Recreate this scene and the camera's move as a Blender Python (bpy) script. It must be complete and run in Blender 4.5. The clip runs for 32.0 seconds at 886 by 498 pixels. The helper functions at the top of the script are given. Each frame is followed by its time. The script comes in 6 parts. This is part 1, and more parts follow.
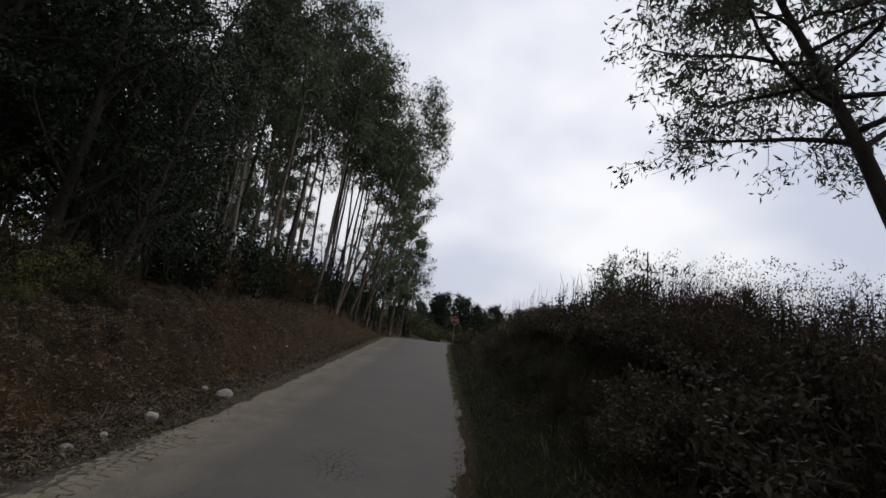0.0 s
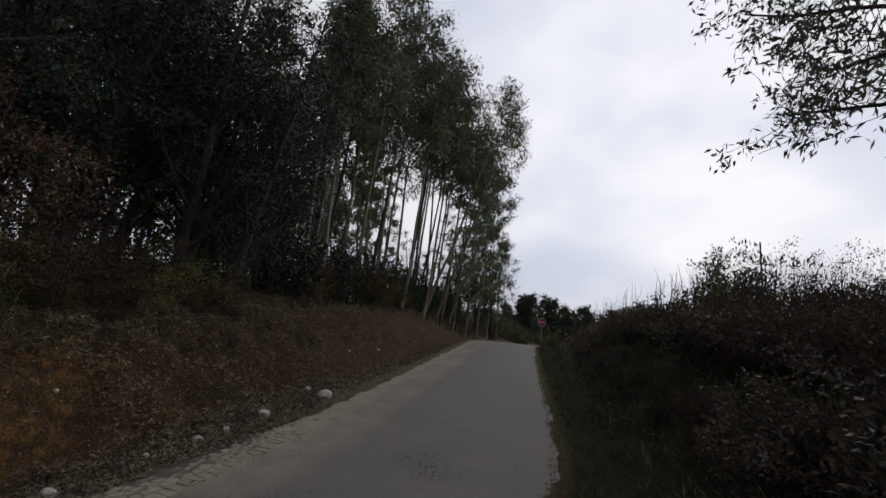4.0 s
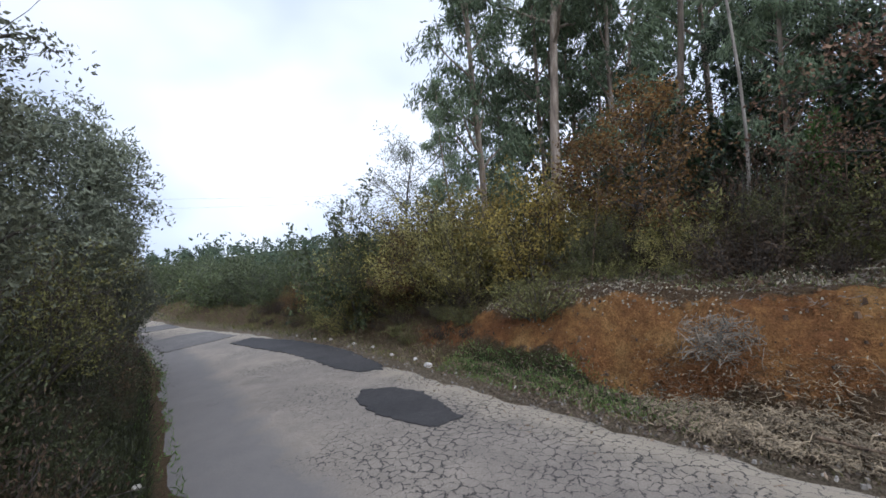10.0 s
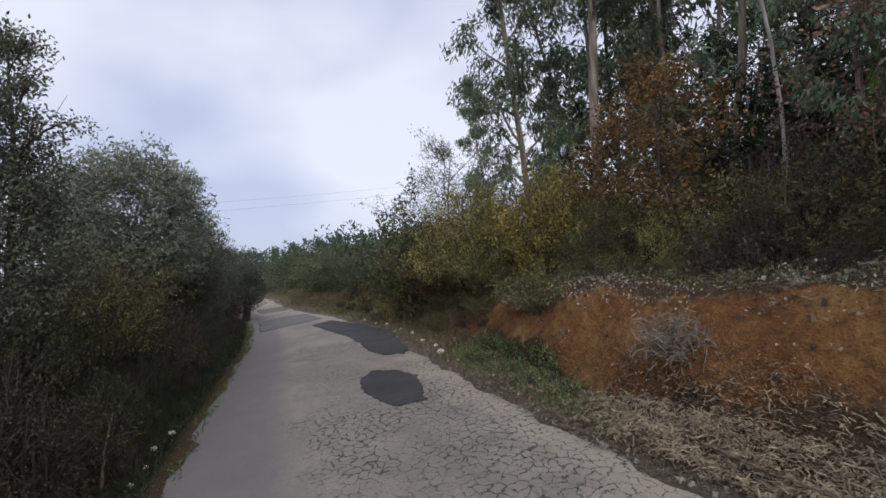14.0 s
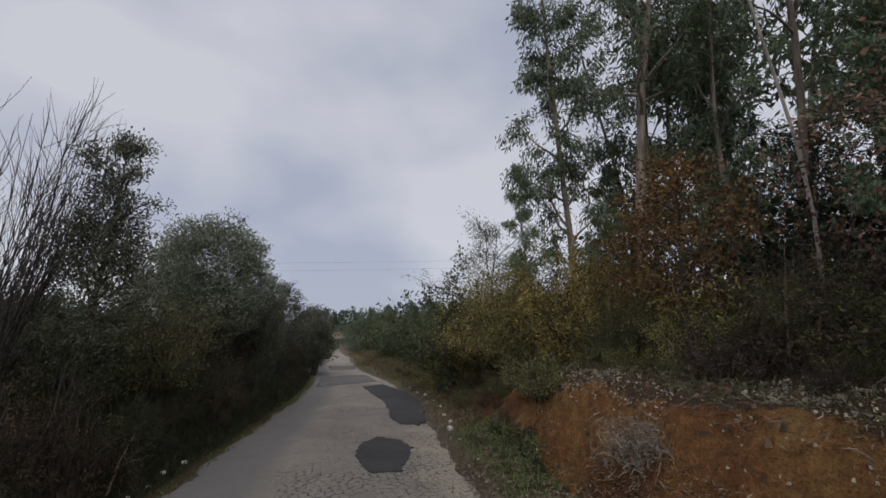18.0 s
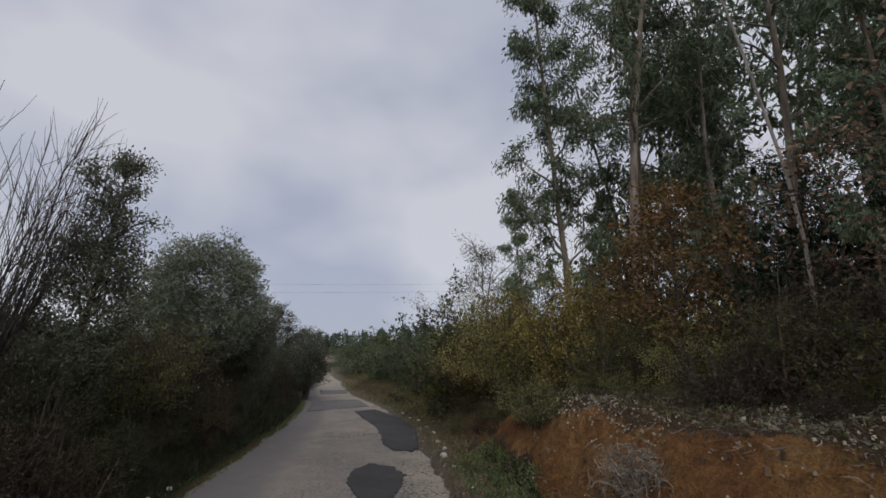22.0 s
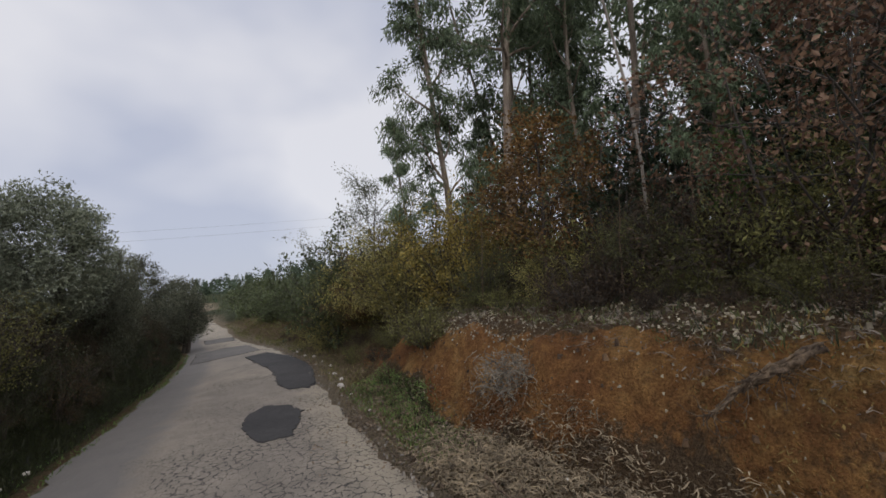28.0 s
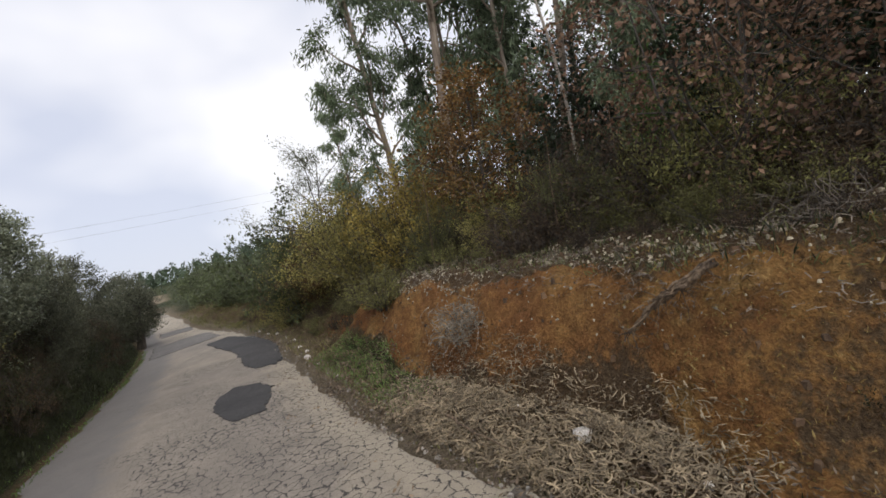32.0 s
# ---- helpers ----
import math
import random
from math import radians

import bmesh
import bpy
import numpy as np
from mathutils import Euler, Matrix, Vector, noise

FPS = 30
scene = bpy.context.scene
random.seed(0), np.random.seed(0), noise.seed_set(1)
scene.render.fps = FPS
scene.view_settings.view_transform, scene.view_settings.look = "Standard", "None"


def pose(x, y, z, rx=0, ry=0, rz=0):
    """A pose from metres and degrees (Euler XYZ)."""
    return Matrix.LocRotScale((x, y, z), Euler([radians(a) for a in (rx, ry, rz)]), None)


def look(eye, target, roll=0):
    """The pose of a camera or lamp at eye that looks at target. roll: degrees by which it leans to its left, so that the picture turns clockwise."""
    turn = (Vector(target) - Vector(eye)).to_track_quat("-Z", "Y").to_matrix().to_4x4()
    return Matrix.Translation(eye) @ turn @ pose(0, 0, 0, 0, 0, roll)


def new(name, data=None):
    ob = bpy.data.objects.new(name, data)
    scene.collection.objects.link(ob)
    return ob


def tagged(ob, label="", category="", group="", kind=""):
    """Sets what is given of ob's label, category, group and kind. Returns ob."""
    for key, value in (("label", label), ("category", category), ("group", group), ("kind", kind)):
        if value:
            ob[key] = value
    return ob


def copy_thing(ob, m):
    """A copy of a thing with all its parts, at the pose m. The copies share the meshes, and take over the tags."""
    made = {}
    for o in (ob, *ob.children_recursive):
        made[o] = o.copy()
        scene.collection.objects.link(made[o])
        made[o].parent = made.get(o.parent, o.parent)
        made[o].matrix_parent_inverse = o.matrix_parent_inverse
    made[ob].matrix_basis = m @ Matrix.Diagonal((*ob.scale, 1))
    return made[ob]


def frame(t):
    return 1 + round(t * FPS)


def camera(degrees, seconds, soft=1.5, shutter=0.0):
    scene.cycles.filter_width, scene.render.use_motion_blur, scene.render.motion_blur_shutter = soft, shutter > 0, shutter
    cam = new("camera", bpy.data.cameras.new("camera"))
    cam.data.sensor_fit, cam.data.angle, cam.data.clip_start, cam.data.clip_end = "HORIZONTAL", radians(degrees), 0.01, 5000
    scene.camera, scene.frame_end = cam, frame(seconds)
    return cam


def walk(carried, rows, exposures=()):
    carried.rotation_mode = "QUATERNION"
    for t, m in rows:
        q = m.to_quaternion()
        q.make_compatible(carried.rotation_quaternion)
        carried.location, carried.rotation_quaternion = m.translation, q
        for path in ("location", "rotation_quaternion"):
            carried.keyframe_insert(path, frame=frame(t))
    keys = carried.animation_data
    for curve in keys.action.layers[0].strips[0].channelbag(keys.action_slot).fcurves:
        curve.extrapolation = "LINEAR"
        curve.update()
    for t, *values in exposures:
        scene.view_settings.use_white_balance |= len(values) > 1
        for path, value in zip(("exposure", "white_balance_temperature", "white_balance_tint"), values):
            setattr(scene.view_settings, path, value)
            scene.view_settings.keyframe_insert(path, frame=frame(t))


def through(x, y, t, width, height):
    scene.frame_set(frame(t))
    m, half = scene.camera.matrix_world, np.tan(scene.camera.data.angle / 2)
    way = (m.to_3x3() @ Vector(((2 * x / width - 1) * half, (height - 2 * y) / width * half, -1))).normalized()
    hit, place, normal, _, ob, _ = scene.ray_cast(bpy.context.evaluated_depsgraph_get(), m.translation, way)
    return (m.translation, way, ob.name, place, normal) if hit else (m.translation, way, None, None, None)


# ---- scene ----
cam = camera(92.0, 32.0, 1.6)
PATH = [
    (0, (0.255, -0.12, 1.701), (0.392, 3.826, 2.338), 6.55),
    (0.5, (0.257, -0.119, 1.701), (0.203, 3.814, 2.429), 5.04),
    (1, (0.263, -0.114, 1.701), (0.016, 3.824, 2.357), 4.53),
    (1.5, (0.268, -0.108, 1.701), (-0.112, 3.817, 2.371), 4.49),
    (2, (0.267, -0.108, 1.701), (-0.186, 3.818, 2.324), 4.93),
    (2.5, (0.271, -0.103, 1.702), (-0.223, 3.822, 2.297), 5.06),
    (4.5, (0.272, -0.106, 1.703), (-0.493, 3.78, 2.268), 5.83),
    (5, (0.275, -0.102, 1.706), (-0.67, 3.75, 2.224), 5.99),
    (5.5, (0.278, -0.097, 1.706), (-0.866, 3.706, 2.188), 5.08),
    (6, (0.157, -0.006, 1.637), (-1.61, 3.567, 1.976), 3.97),
    (6.5, (0.073, 0.007, 1.658), (-2.372, 3.172, 1.743), 3.16),
    (7, (0.065, 0.003, 1.581), (-3.069, 2.489, 1.569), 1.03),
    (7.5, (-0.001, -0.101, 1.588), (-3.616, 1.61, 1.549), -0.41),
    (8, (-0.072, -0.197, 1.559), (-3.956, 0.756, 1.546), -1.55),
    (8.5, (-0.107, -0.252, 1.516), (-4.1, -0.47, 1.585), -0.58),
    (9, (-0.114, -0.317, 1.525), (-3.842, -1.762, 1.667), -2.47),
    (9.5, (-0.099, -0.317, 1.567), (-3.583, -2.281, 1.645), -4.20),
    (10, (-0.106, -0.273, 1.553), (-3.562, -2.284, 1.671), -4.90),
    (10.5, (-0.144, -0.206, 1.557), (-3.558, -2.291, 1.609), -5.91),
    (11, (-0.176, 0.045, 1.566), (-3.579, -2.057, 1.651), -6.47),
    (11.5, (-0.23, 0.197, 1.539), (-3.707, -1.779, 1.469), -6.74),
    (12, (-0.252, 0.362, 1.568), (-3.72, -1.629, 1.473), -7.53),
    (12.5, (-0.254, 0.657, 1.59), (-3.356, -1.867, 1.505), -7.25),
    (13, (-0.352, 0.889, 1.596), (-3.391, -1.698, 1.858), -8.70),
    (13.5, (-0.543, 1.026, 1.596), (-3.343, -1.83, 1.652), -8.05),
    (14, (-0.729, 1.322, 1.594), (-3.525, -1.538, 1.65), -6.29),
    (14.5, (-0.894, 1.554, 1.573), (-3.54, -1.439, 1.782), -8.87),
    (16.5, (-1.44, 2.259, 1.575), (-3.419, -1.172, 2.139), -3.85),
    (17, (-1.461, 2.378, 1.565), (-3.635, -0.898, 2.299), -2.32),
    (17.5, (-1.44, 2.443, 1.558), (-3.72, -0.741, 2.372), -7.04),
    (18, (-1.417, 2.405, 1.572), (-3.504, -0.919, 2.341), -0.41),
    (18.5, (-1.394, 2.392, 1.563), (-3.428, -0.949, 2.398), 1.32),
    (19, (-1.394, 2.386, 1.566), (-3.388, -0.984, 2.387), 0.06),
    (19.5, (-1.394, 2.389, 1.565), (-3.369, -0.978, 2.435), 1.41),
    (20, (-1.387, 2.4, 1.571), (-3.391, -0.964, 2.391), 2.54),
    (20.5, (-1.388, 2.399, 1.564), (-3.381, -0.962, 2.421), 1.96),
    (21, (-1.389, 2.401, 1.559), (-3.377, -0.944, 2.487), 1.77),
    (21.5, (-1.391, 2.402, 1.559), (-3.422, -0.912, 2.503), 1.49),
    (22, (-1.384, 2.4, 1.555), (-3.489, -0.856, 2.538), 0.19),
    (22.5, (-1.385, 2.399, 1.559), (-3.535, -0.821, 2.561), -0.08),
    (23, (-1.386, 2.405, 1.557), (-3.555, -0.829, 2.471), -0.34),
    (23.5, (-1.378, 2.414, 1.562), (-3.557, -0.828, 2.423), -0.32),
    (24, (-1.384, 2.413, 1.563), (-3.607, -0.803, 2.408), -0.07),
    (24.5, (-1.381, 2.409, 1.569), (-3.59, -0.823, 2.39), 0.02),
    (26.5, (-1.386, 2.451, 1.603), (-3.682, -0.717, 2.432), -1.50),
    (27, (-1.405, 2.478, 1.582), (-3.858, -0.585, 2.353), -2.73),
    (27.5, (-1.43, 2.487, 1.58), (-4.05, -0.479, 2.161), -4.15),
    (28, (-1.443, 2.472, 1.599), (-4.376, -0.233, 1.884), -6.12),
    (28.5, (-1.486, 2.497, 1.595), (-4.254, -0.388, 1.486), -6.57),
    (29, (-1.473, 2.559, 1.6), (-4.226, -0.339, 1.458), -8.82),
    (29.5, (-1.423, 2.586, 1.598), (-4.366, -0.113, 1.365), -10.04),
    (30, (-1.378, 2.604, 1.599), (-4.321, -0.1, 1.436), -7.73),
    (30.5, (-1.374, 2.61, 1.591), (-4.366, -0.04, 1.442), -9.48),
    (31, (-1.394, 2.618, 1.594), (-4.382, -0.037, 1.446), -10.32),
    (31.5, (-1.389, 2.644, 1.61), (-4.504, 0.15, 1.331), -10.82),
    (32, (-1.379, 2.694, 1.609), (-4.536, 0.243, 1.44), -13.23),
]
EXPOSURES = [(0.0, -1.2, 6900, 10), (5.0, -1.2, 6900, 10), (6.0, -0.95, 6700, 10), (7.0, 0.0, 6250, 10), (8.0, 0.95, 5650, 8), (9.0, 0.85, 5800, 8), (10.0, 0.52, 6000, 11), (11.0, 0.34, 6000, 14), (13.0, 0.2, 6200, 15), (14.5, 0.0, 6400, 14), (16.5, -0.4, 6650, 12), (24.5, -0.48, 6650, 12), (26.5, -0.52, 6700, 12), (27.5, -0.32, 6800, 12), (28.0, -0.13, 6850, 12), (28.5, 0.08, 7000, 11), (29.5, 0.25, 7050, 11), (32.0, 0.35, 7050, 11)]
walk(cam, [(t, look(eye, target, roll)) for t, eye, target, roll in PATH], EXPOSURES)

# ---- sky and light: bright overcast, the sun behind thin cloud over the crest of the road ----
SUN_AZ, SUN_EL = radians(20), radians(32)
SUN_DIR = Vector((math.sin(SUN_AZ) * math.cos(SUN_EL), math.cos(SUN_AZ) * math.cos(SUN_EL), math.sin(SUN_EL)))
world = bpy.data.worlds.new("sky")
scene.world = world
world.use_nodes = True
wn, wl = world.node_tree.nodes, world.node_tree.links
wn.clear()


def wnode(kind, **kw):
    n = wn.new(kind)
    for k, v in kw.items():
        n.inputs[k.replace("_", " ")].default_value = v
    return n


w_out, w_bg = wn.new("ShaderNodeOutputWorld"), wn.new("ShaderNodeBackground")
w_sky = wn.new("ShaderNodeTexSky")
w_sky.sky_type, w_sky.sun_disc = "NISHITA", False
w_sky.sun_elevation, w_sky.sun_rotation = SUN_EL, SUN_AZ
w_tc = wn.new("ShaderNodeTexCoord")
w_map = wn.new("ShaderNodeMapping")
w_map.inputs["Scale"].default_value = (1.0, 1.0, 1.7)
w_noise = wnode("ShaderNodeTexNoise", Scale=2.0, Detail=3.5, Roughness=0.45)
w_ramp = wn.new("ShaderNodeValToRGB")
w_ramp.color_ramp.elements[0].position, w_ramp.color_ramp.elements[0].color = 0.38, (0.535, 0.595, 0.755, 1)
w_ramp.color_ramp.elements[1].position, w_ramp.color_ramp.elements[1].color = 0.6, (0.825, 0.862, 0.955, 1)
w_dot = wn.new("ShaderNodeVectorMath")
w_dot.operation = "DOT_PRODUCT"
w_dot.inputs[1].default_value = SUN_DIR
w_glow = wn.new("ShaderNodeMapRange")
w_glow.inputs["From Min"].default_value, w_glow.inputs["From Max"].default_value = 0.0, 1.0
w_glow.inputs["To Min"].default_value, w_glow.inputs["To Max"].default_value = 1.0, 2.8
w_scale = wn.new("ShaderNodeVectorMath")
w_scale.operation = "SCALE"
w_dim = wn.new("ShaderNodeVectorMath")
w_dim.operation = "SCALE"
w_dim.inputs["Scale"].default_value = 0.1
w_mix = wn.new("ShaderNodeMix")
w_mix.data_type = "RGBA"
w_mix.inputs["Factor"].default_value = 0.9
wl.new(w_tc.outputs["Generated"], w_map.inputs["Vector"])
wl.new(w_map.outputs["Vector"], w_noise.inputs["Vector"])
wl.new(w_noise.outputs["Fac"], w_ramp.inputs["Fac"])
wl.new(w_tc.outputs["Generated"], w_dot.inputs[0])
wl.new(w_dot.outputs["Value"], w_glow.inputs["Value"])
wl.new(w_ramp.outputs["Color"], w_scale.inputs[0])
wl.new(w_glow.outputs["Result"], w_scale.inputs["Scale"])
wl.new(w_sky.outputs["Color"], w_dim.inputs[0])
wl.new(w_dim.outputs["Vector"], w_mix.inputs["A"])
wl.new(w_scale.outputs["Vector"], w_mix.inputs["B"])
wl.new(w_mix.outputs["Result"], w_bg.inputs["Color"])
wl.new(w_bg.outputs["Background"], w_out.inputs["Surface"])
w_bg.inputs["Strength"].default_value = 1.0

sun = new("sun", bpy.data.lights.new("sun", "SUN"))
sun.data.energy, sun.data.angle, sun.data.color = 0.85, radians(38), (1.0, 0.96, 0.9)
sun.matrix_world = look(SUN_DIR * 50, (0, 0, 0))

# ---- materials ----
def nodes_of(mat):
    mat.use_nodes = True
    nt = mat.node_tree
    return nt.nodes, nt.links, nt.nodes["Principled BSDF"]


def ramp_node(nodes, stops):
    r = nodes.new("ShaderNodeValToRGB")
    while len(r.color_ramp.elements) < len(stops):
        r.color_ramp.elements.new(0.5)
    for e, (p, c) in zip(r.color_ramp.elements, stops):
        e.position, e.color = p, (*c, 1)
    return r


def noise_node(nodes, links, coord, scale, detail=4.0, rough=0.55):
    n = nodes.new("ShaderNodeTexNoise")
    n.inputs["Scale"].default_value, n.inputs["Detail"].default_value, n.inputs["Roughness"].default_value = scale, detail, rough
    links.new(coord, n.inputs["Vector"])
    return n


def mix_node(nodes, links, fac, a, b, blend="MIX"):
    m = nodes.new("ShaderNodeMix")
    m.data_type, m.blend_type = "RGBA", blend
    for socket, v in ((m.inputs["Factor"], fac), (m.inputs["A"], a), (m.inputs["B"], b)):
        if isinstance(v, bpy.types.NodeSocket):
            links.new(v, socket)
        elif isinstance(v, (int, float)):
            socket.default_value = v
        else:
            socket.default_value = (*v, 1)
    return m.outputs["Result"]


def leaf_material(name, dark, mid, light, rough=0.5, through=0.3, spread=0.25):
    """Foliage: colour varies from leaf to leaf and from plant to plant, and some light passes through."""
    mat = bpy.data.materials.new(name)
    nodes, links, bsdf = nodes_of(mat)
    geo, info = nodes.new("ShaderNodeNewGeometry"), nodes.new("ShaderNodeObjectInfo")
    ramp = ramp_node(nodes, [(0.0, dark), (0.5, mid), (1.0, light)])
    links.new(geo.outputs["Random Per Island"], ramp.inputs["Fac"])
    coord = nodes.new("ShaderNodeTexCoord").outputs["Object"]
    big = noise_node(nodes, links, coord, 0.9, 2.0)
    hsv = nodes.new("ShaderNodeHueSaturation")
    links.new(ramp.outputs["Color"], hsv.inputs["Color"])
    vr = nodes.new("ShaderNodeMapRange")
    vr.inputs["To Min"].default_value, vr.inputs["To Max"].default_value = 1 - spread, 1 + spread
    links.new(info.outputs["Random"], vr.inputs["Value"])
    mul = nodes.new("ShaderNodeMath")
    mul.operation = "MULTIPLY"
    add = nodes.new("ShaderNodeMapRange")
    add.inputs["From Min"].default_value, add.inputs["From Max"].default_value = 0.3, 0.7
    add.inputs["To Min"].default_value, add.inputs["To Max"].default_value = 0.7, 1.3
    links.new(big.outputs["Fac"], add.inputs["Value"])
    links.new(vr.outputs["Result"], mul.inputs[0])
    links.new(add.outputs["Result"], mul.inputs[1])
    links.new(mul.outputs["Value"], hsv.inputs["Value"])
    links.new(hsv.outputs["Color"], bsdf.inputs["Base Color"])
    bsdf.inputs["Roughness"].default_value = rough
    bsdf.inputs["Specular IOR Level"].default_value = 0.35
    trans = nodes.new("ShaderNodeBsdfTranslucent")
    links.new(hsv.outputs["Color"], trans.inputs["Color"])
    mixs = nodes.new("ShaderNodeMixShader")
    mixs.inputs["Fac"].default_value = through
    links.new(bsdf.outputs["BSDF"], mixs.inputs[1])
    links.new(trans.outputs["BSDF"], mixs.inputs[2])
    links.new(mixs.outputs["Shader"], nodes["Material Output"].inputs["Surface"])
    return mat


def plain_material(name, stops, scale=6.0, rough=0.85, bump=0.3, stretch=(1, 1, 1), fine=60.0, island=0.0, dist=0.02):
    """A mineral or woody surface: colour by noise at two scales, relief by the finer one."""
    mat = bpy.data.materials.new(name)
    nodes, links, bsdf = nodes_of(mat)
    tc, mp = nodes.new("ShaderNodeTexCoord"), nodes.new("ShaderNodeMapping")
    mp.inputs["Scale"].default_value = stretch
    links.new(tc.outputs["Object"], mp.inputs["Vector"])
    big = noise_node(nodes, links, mp.outputs["Vector"], scale, 5.0)
    small = noise_node(nodes, links, mp.outputs["Vector"], fine, 3.0)
    ramp = ramp_node(nodes, stops)
    links.new(big.outputs["Fac"], ramp.inputs["Fac"])
    col = mix_node(nodes, links, 0.35, ramp.outputs["Color"], small.outputs["Fac"], "OVERLAY")
    if island:
        geo = nodes.new("ShaderNodeNewGeometry")
        info = nodes.new("ShaderNodeObjectInfo")
        hsv, mr, ad = nodes.new("ShaderNodeHueSaturation"), nodes.new("ShaderNodeMapRange"), nodes.new("ShaderNodeMath")
        ad.operation = "ADD"
        links.new(geo.outputs["Random Per Island"], ad.inputs[0])
        links.new(info.outputs["Random"], ad.inputs[1])
        mr.inputs["From Max"].default_value = 2.0
        mr.inputs["To Min"].default_value, mr.inputs["To Max"].default_value = 1 - island, 1 + island
        links.new(ad.outputs["Value"], mr.inputs["Value"])
        links.new(col, hsv.inputs["Color"])
        links.new(mr.outputs["Result"], hsv.inputs["Value"])
        col = hsv.outputs["Color"]
    links.new(col, bsdf.inputs["Base Color"])
    bsdf.inputs["Roughness"].default_value = rough
    b = nodes.new("ShaderNodeBump")
    b.inputs["Strength"].default_value, b.inputs["Distance"].default_value = bump, dist
    links.new(small.outputs["Fac"], b.inputs["Height"])
    links.new(b.outputs["Normal"], bsdf.inputs["Normal"])
    return mat


def asphalt_material(name, base, pale, crack_amount, grit=220.0):
    """Worn asphalt: aggregate grain, bleached stretches and a net of cracks that comes and goes."""
    mat = bpy.data.materials.new(name)
    nodes, links, bsdf = nodes_of(mat)
    obj = nodes.new("ShaderNodeTexCoord").outputs["Object"]
    big = noise_node(nodes, links, obj, 0.45, 4.0)
    mid = noise_node(nodes, links, obj, 3.0, 6.0, 0.65)
    grain = noise_node(nodes, links, obj, grit, 2.0, 0.7)
    ramp = ramp_node(nodes, [(0.3, base), (0.7, pale)])
    links.new(big.outputs["Fac"], ramp.inputs["Fac"])
    col = mix_node(nodes, links, 0.5, ramp.outputs["Color"], mid.outputs["Fac"], "OVERLAY")
    speck = noise_node(nodes, links, obj, grit * 0.3, 3.0, 0.8)
    col = mix_node(nodes, links, 0.6, col, grain.outputs["Fac"], "OVERLAY")
    col = mix_node(nodes, links, 0.75, col, speck.outputs["Fac"], "OVERLAY")
    if crack_amount > 0:
        wear = nodes.new("ShaderNodeAttribute")
        wear.attribute_name = "wear"
        sepw = nodes.new("ShaderNodeSeparateColor")
        links.new(wear.outputs["Color"], sepw.inputs["Color"])
        sandy = mix_node(nodes, links, 0.6, (0.31, 0.262, 0.19), grain.outputs["Fac"], "OVERLAY")
        ragged = nodes.new("ShaderNodeMath")
        links.new(sepw.outputs["Red"], ragged.inputs[0])
        links.new(mid.outputs["Fac"], ragged.inputs[1])
        edge = nodes.new("ShaderNodeMapRange")
        edge.inputs["From Min"].default_value, edge.inputs["From Max"].default_value = 0.75, 1.25
        edge.inputs["To Max"].default_value = 0.65
        links.new(ragged.outputs["Value"], edge.inputs["Value"])
        col = mix_node(nodes, links, edge.outputs["Result"], col, sandy)
        # the smoother, darker strip laid along the open side
        strip = nodes.new("ShaderNodeMapRange")
        strip.inputs["From Min"].default_value, strip.inputs["From Max"].default_value = 0.8, 1.15
        strip.inputs["To Max"].default_value = 0.72
        lap = nodes.new("ShaderNodeMath")
        links.new(sepw.outputs["Blue"], lap.inputs[0])
        links.new(mid.outputs["Fac"], lap.inputs[1])
        links.new(lap.outputs["Value"], strip.inputs["Value"])
        col = mix_node(nodes, links, strip.outputs["Result"], col, (0.108, 0.102, 0.097))
    heights = [grain.outputs["Fac"]]
    if crack_amount > 0:
        bent = nodes.new("ShaderNodeVectorMath")
        bent.operation = "MULTIPLY_ADD"
        wob = noise_node(nodes, links, obj, 7.0, 6.0, 0.7)
        bent.inputs[1].default_value = (0.2, 0.2, 0.0)
        links.new(wob.outputs["Color"], bent.inputs[0])
        links.new(obj, bent.inputs[2])
        vor = nodes.new("ShaderNodeTexVoronoi")
        vor.voronoi_dimensions, vor.feature = "2D", "DISTANCE_TO_EDGE"
        vor.inputs["Scale"].default_value = 10.5
        links.new(bent.outputs["Vector"], vor.inputs["Vector"])
        gate = noise_node(nodes, links, obj, 1.0, 4.0, 0.6)
        wide = nodes.new("ShaderNodeMapRange")
        wide.inputs["From Min"].default_value, wide.inputs["From Max"].default_value = 0.82 - crack_amount * 0.3, 1.06 - crack_amount * 0.3
        wide.inputs["To Min"].default_value, wide.inputs["To Max"].default_value = 0.0, 0.06
        more = nodes.new("ShaderNodeMath")
        more.operation = "MULTIPLY_ADD"
        more.inputs[1].default_value = 0.3
        links.new(sepw.outputs["Green"], more.inputs[0])
        links.new(gate.outputs["Fac"], more.inputs[2])
        links.new(more.outputs["Value"], wide.inputs["Value"])
        fray = noise_node(nodes, links, obj, 14.0, 2.0)
        thin = nodes.new("ShaderNodeMath")
        thin.operation = "MULTIPLY"
        span = nodes.new("ShaderNodeMapRange")
        span.inputs["From Min"].default_value, span.inputs["From Max"].default_value = 0.35, 0.65
        span.inputs["To Min"].default_value, span.inputs["To Max"].default_value = 0.3, 1.7
        links.new(fray.outputs["Fac"], span.inputs["Value"])
        links.new(wide.outputs["Result"], thin.inputs[0])
        links.new(span.outputs["Result"], thin.inputs[1])
        line = nodes.new("ShaderNodeMath")
        line.operation = "LESS_THAN"
        links.new(vor.outputs["Distance"], line.inputs[0])
        links.new(thin.outputs["Value"], line.inputs[1])
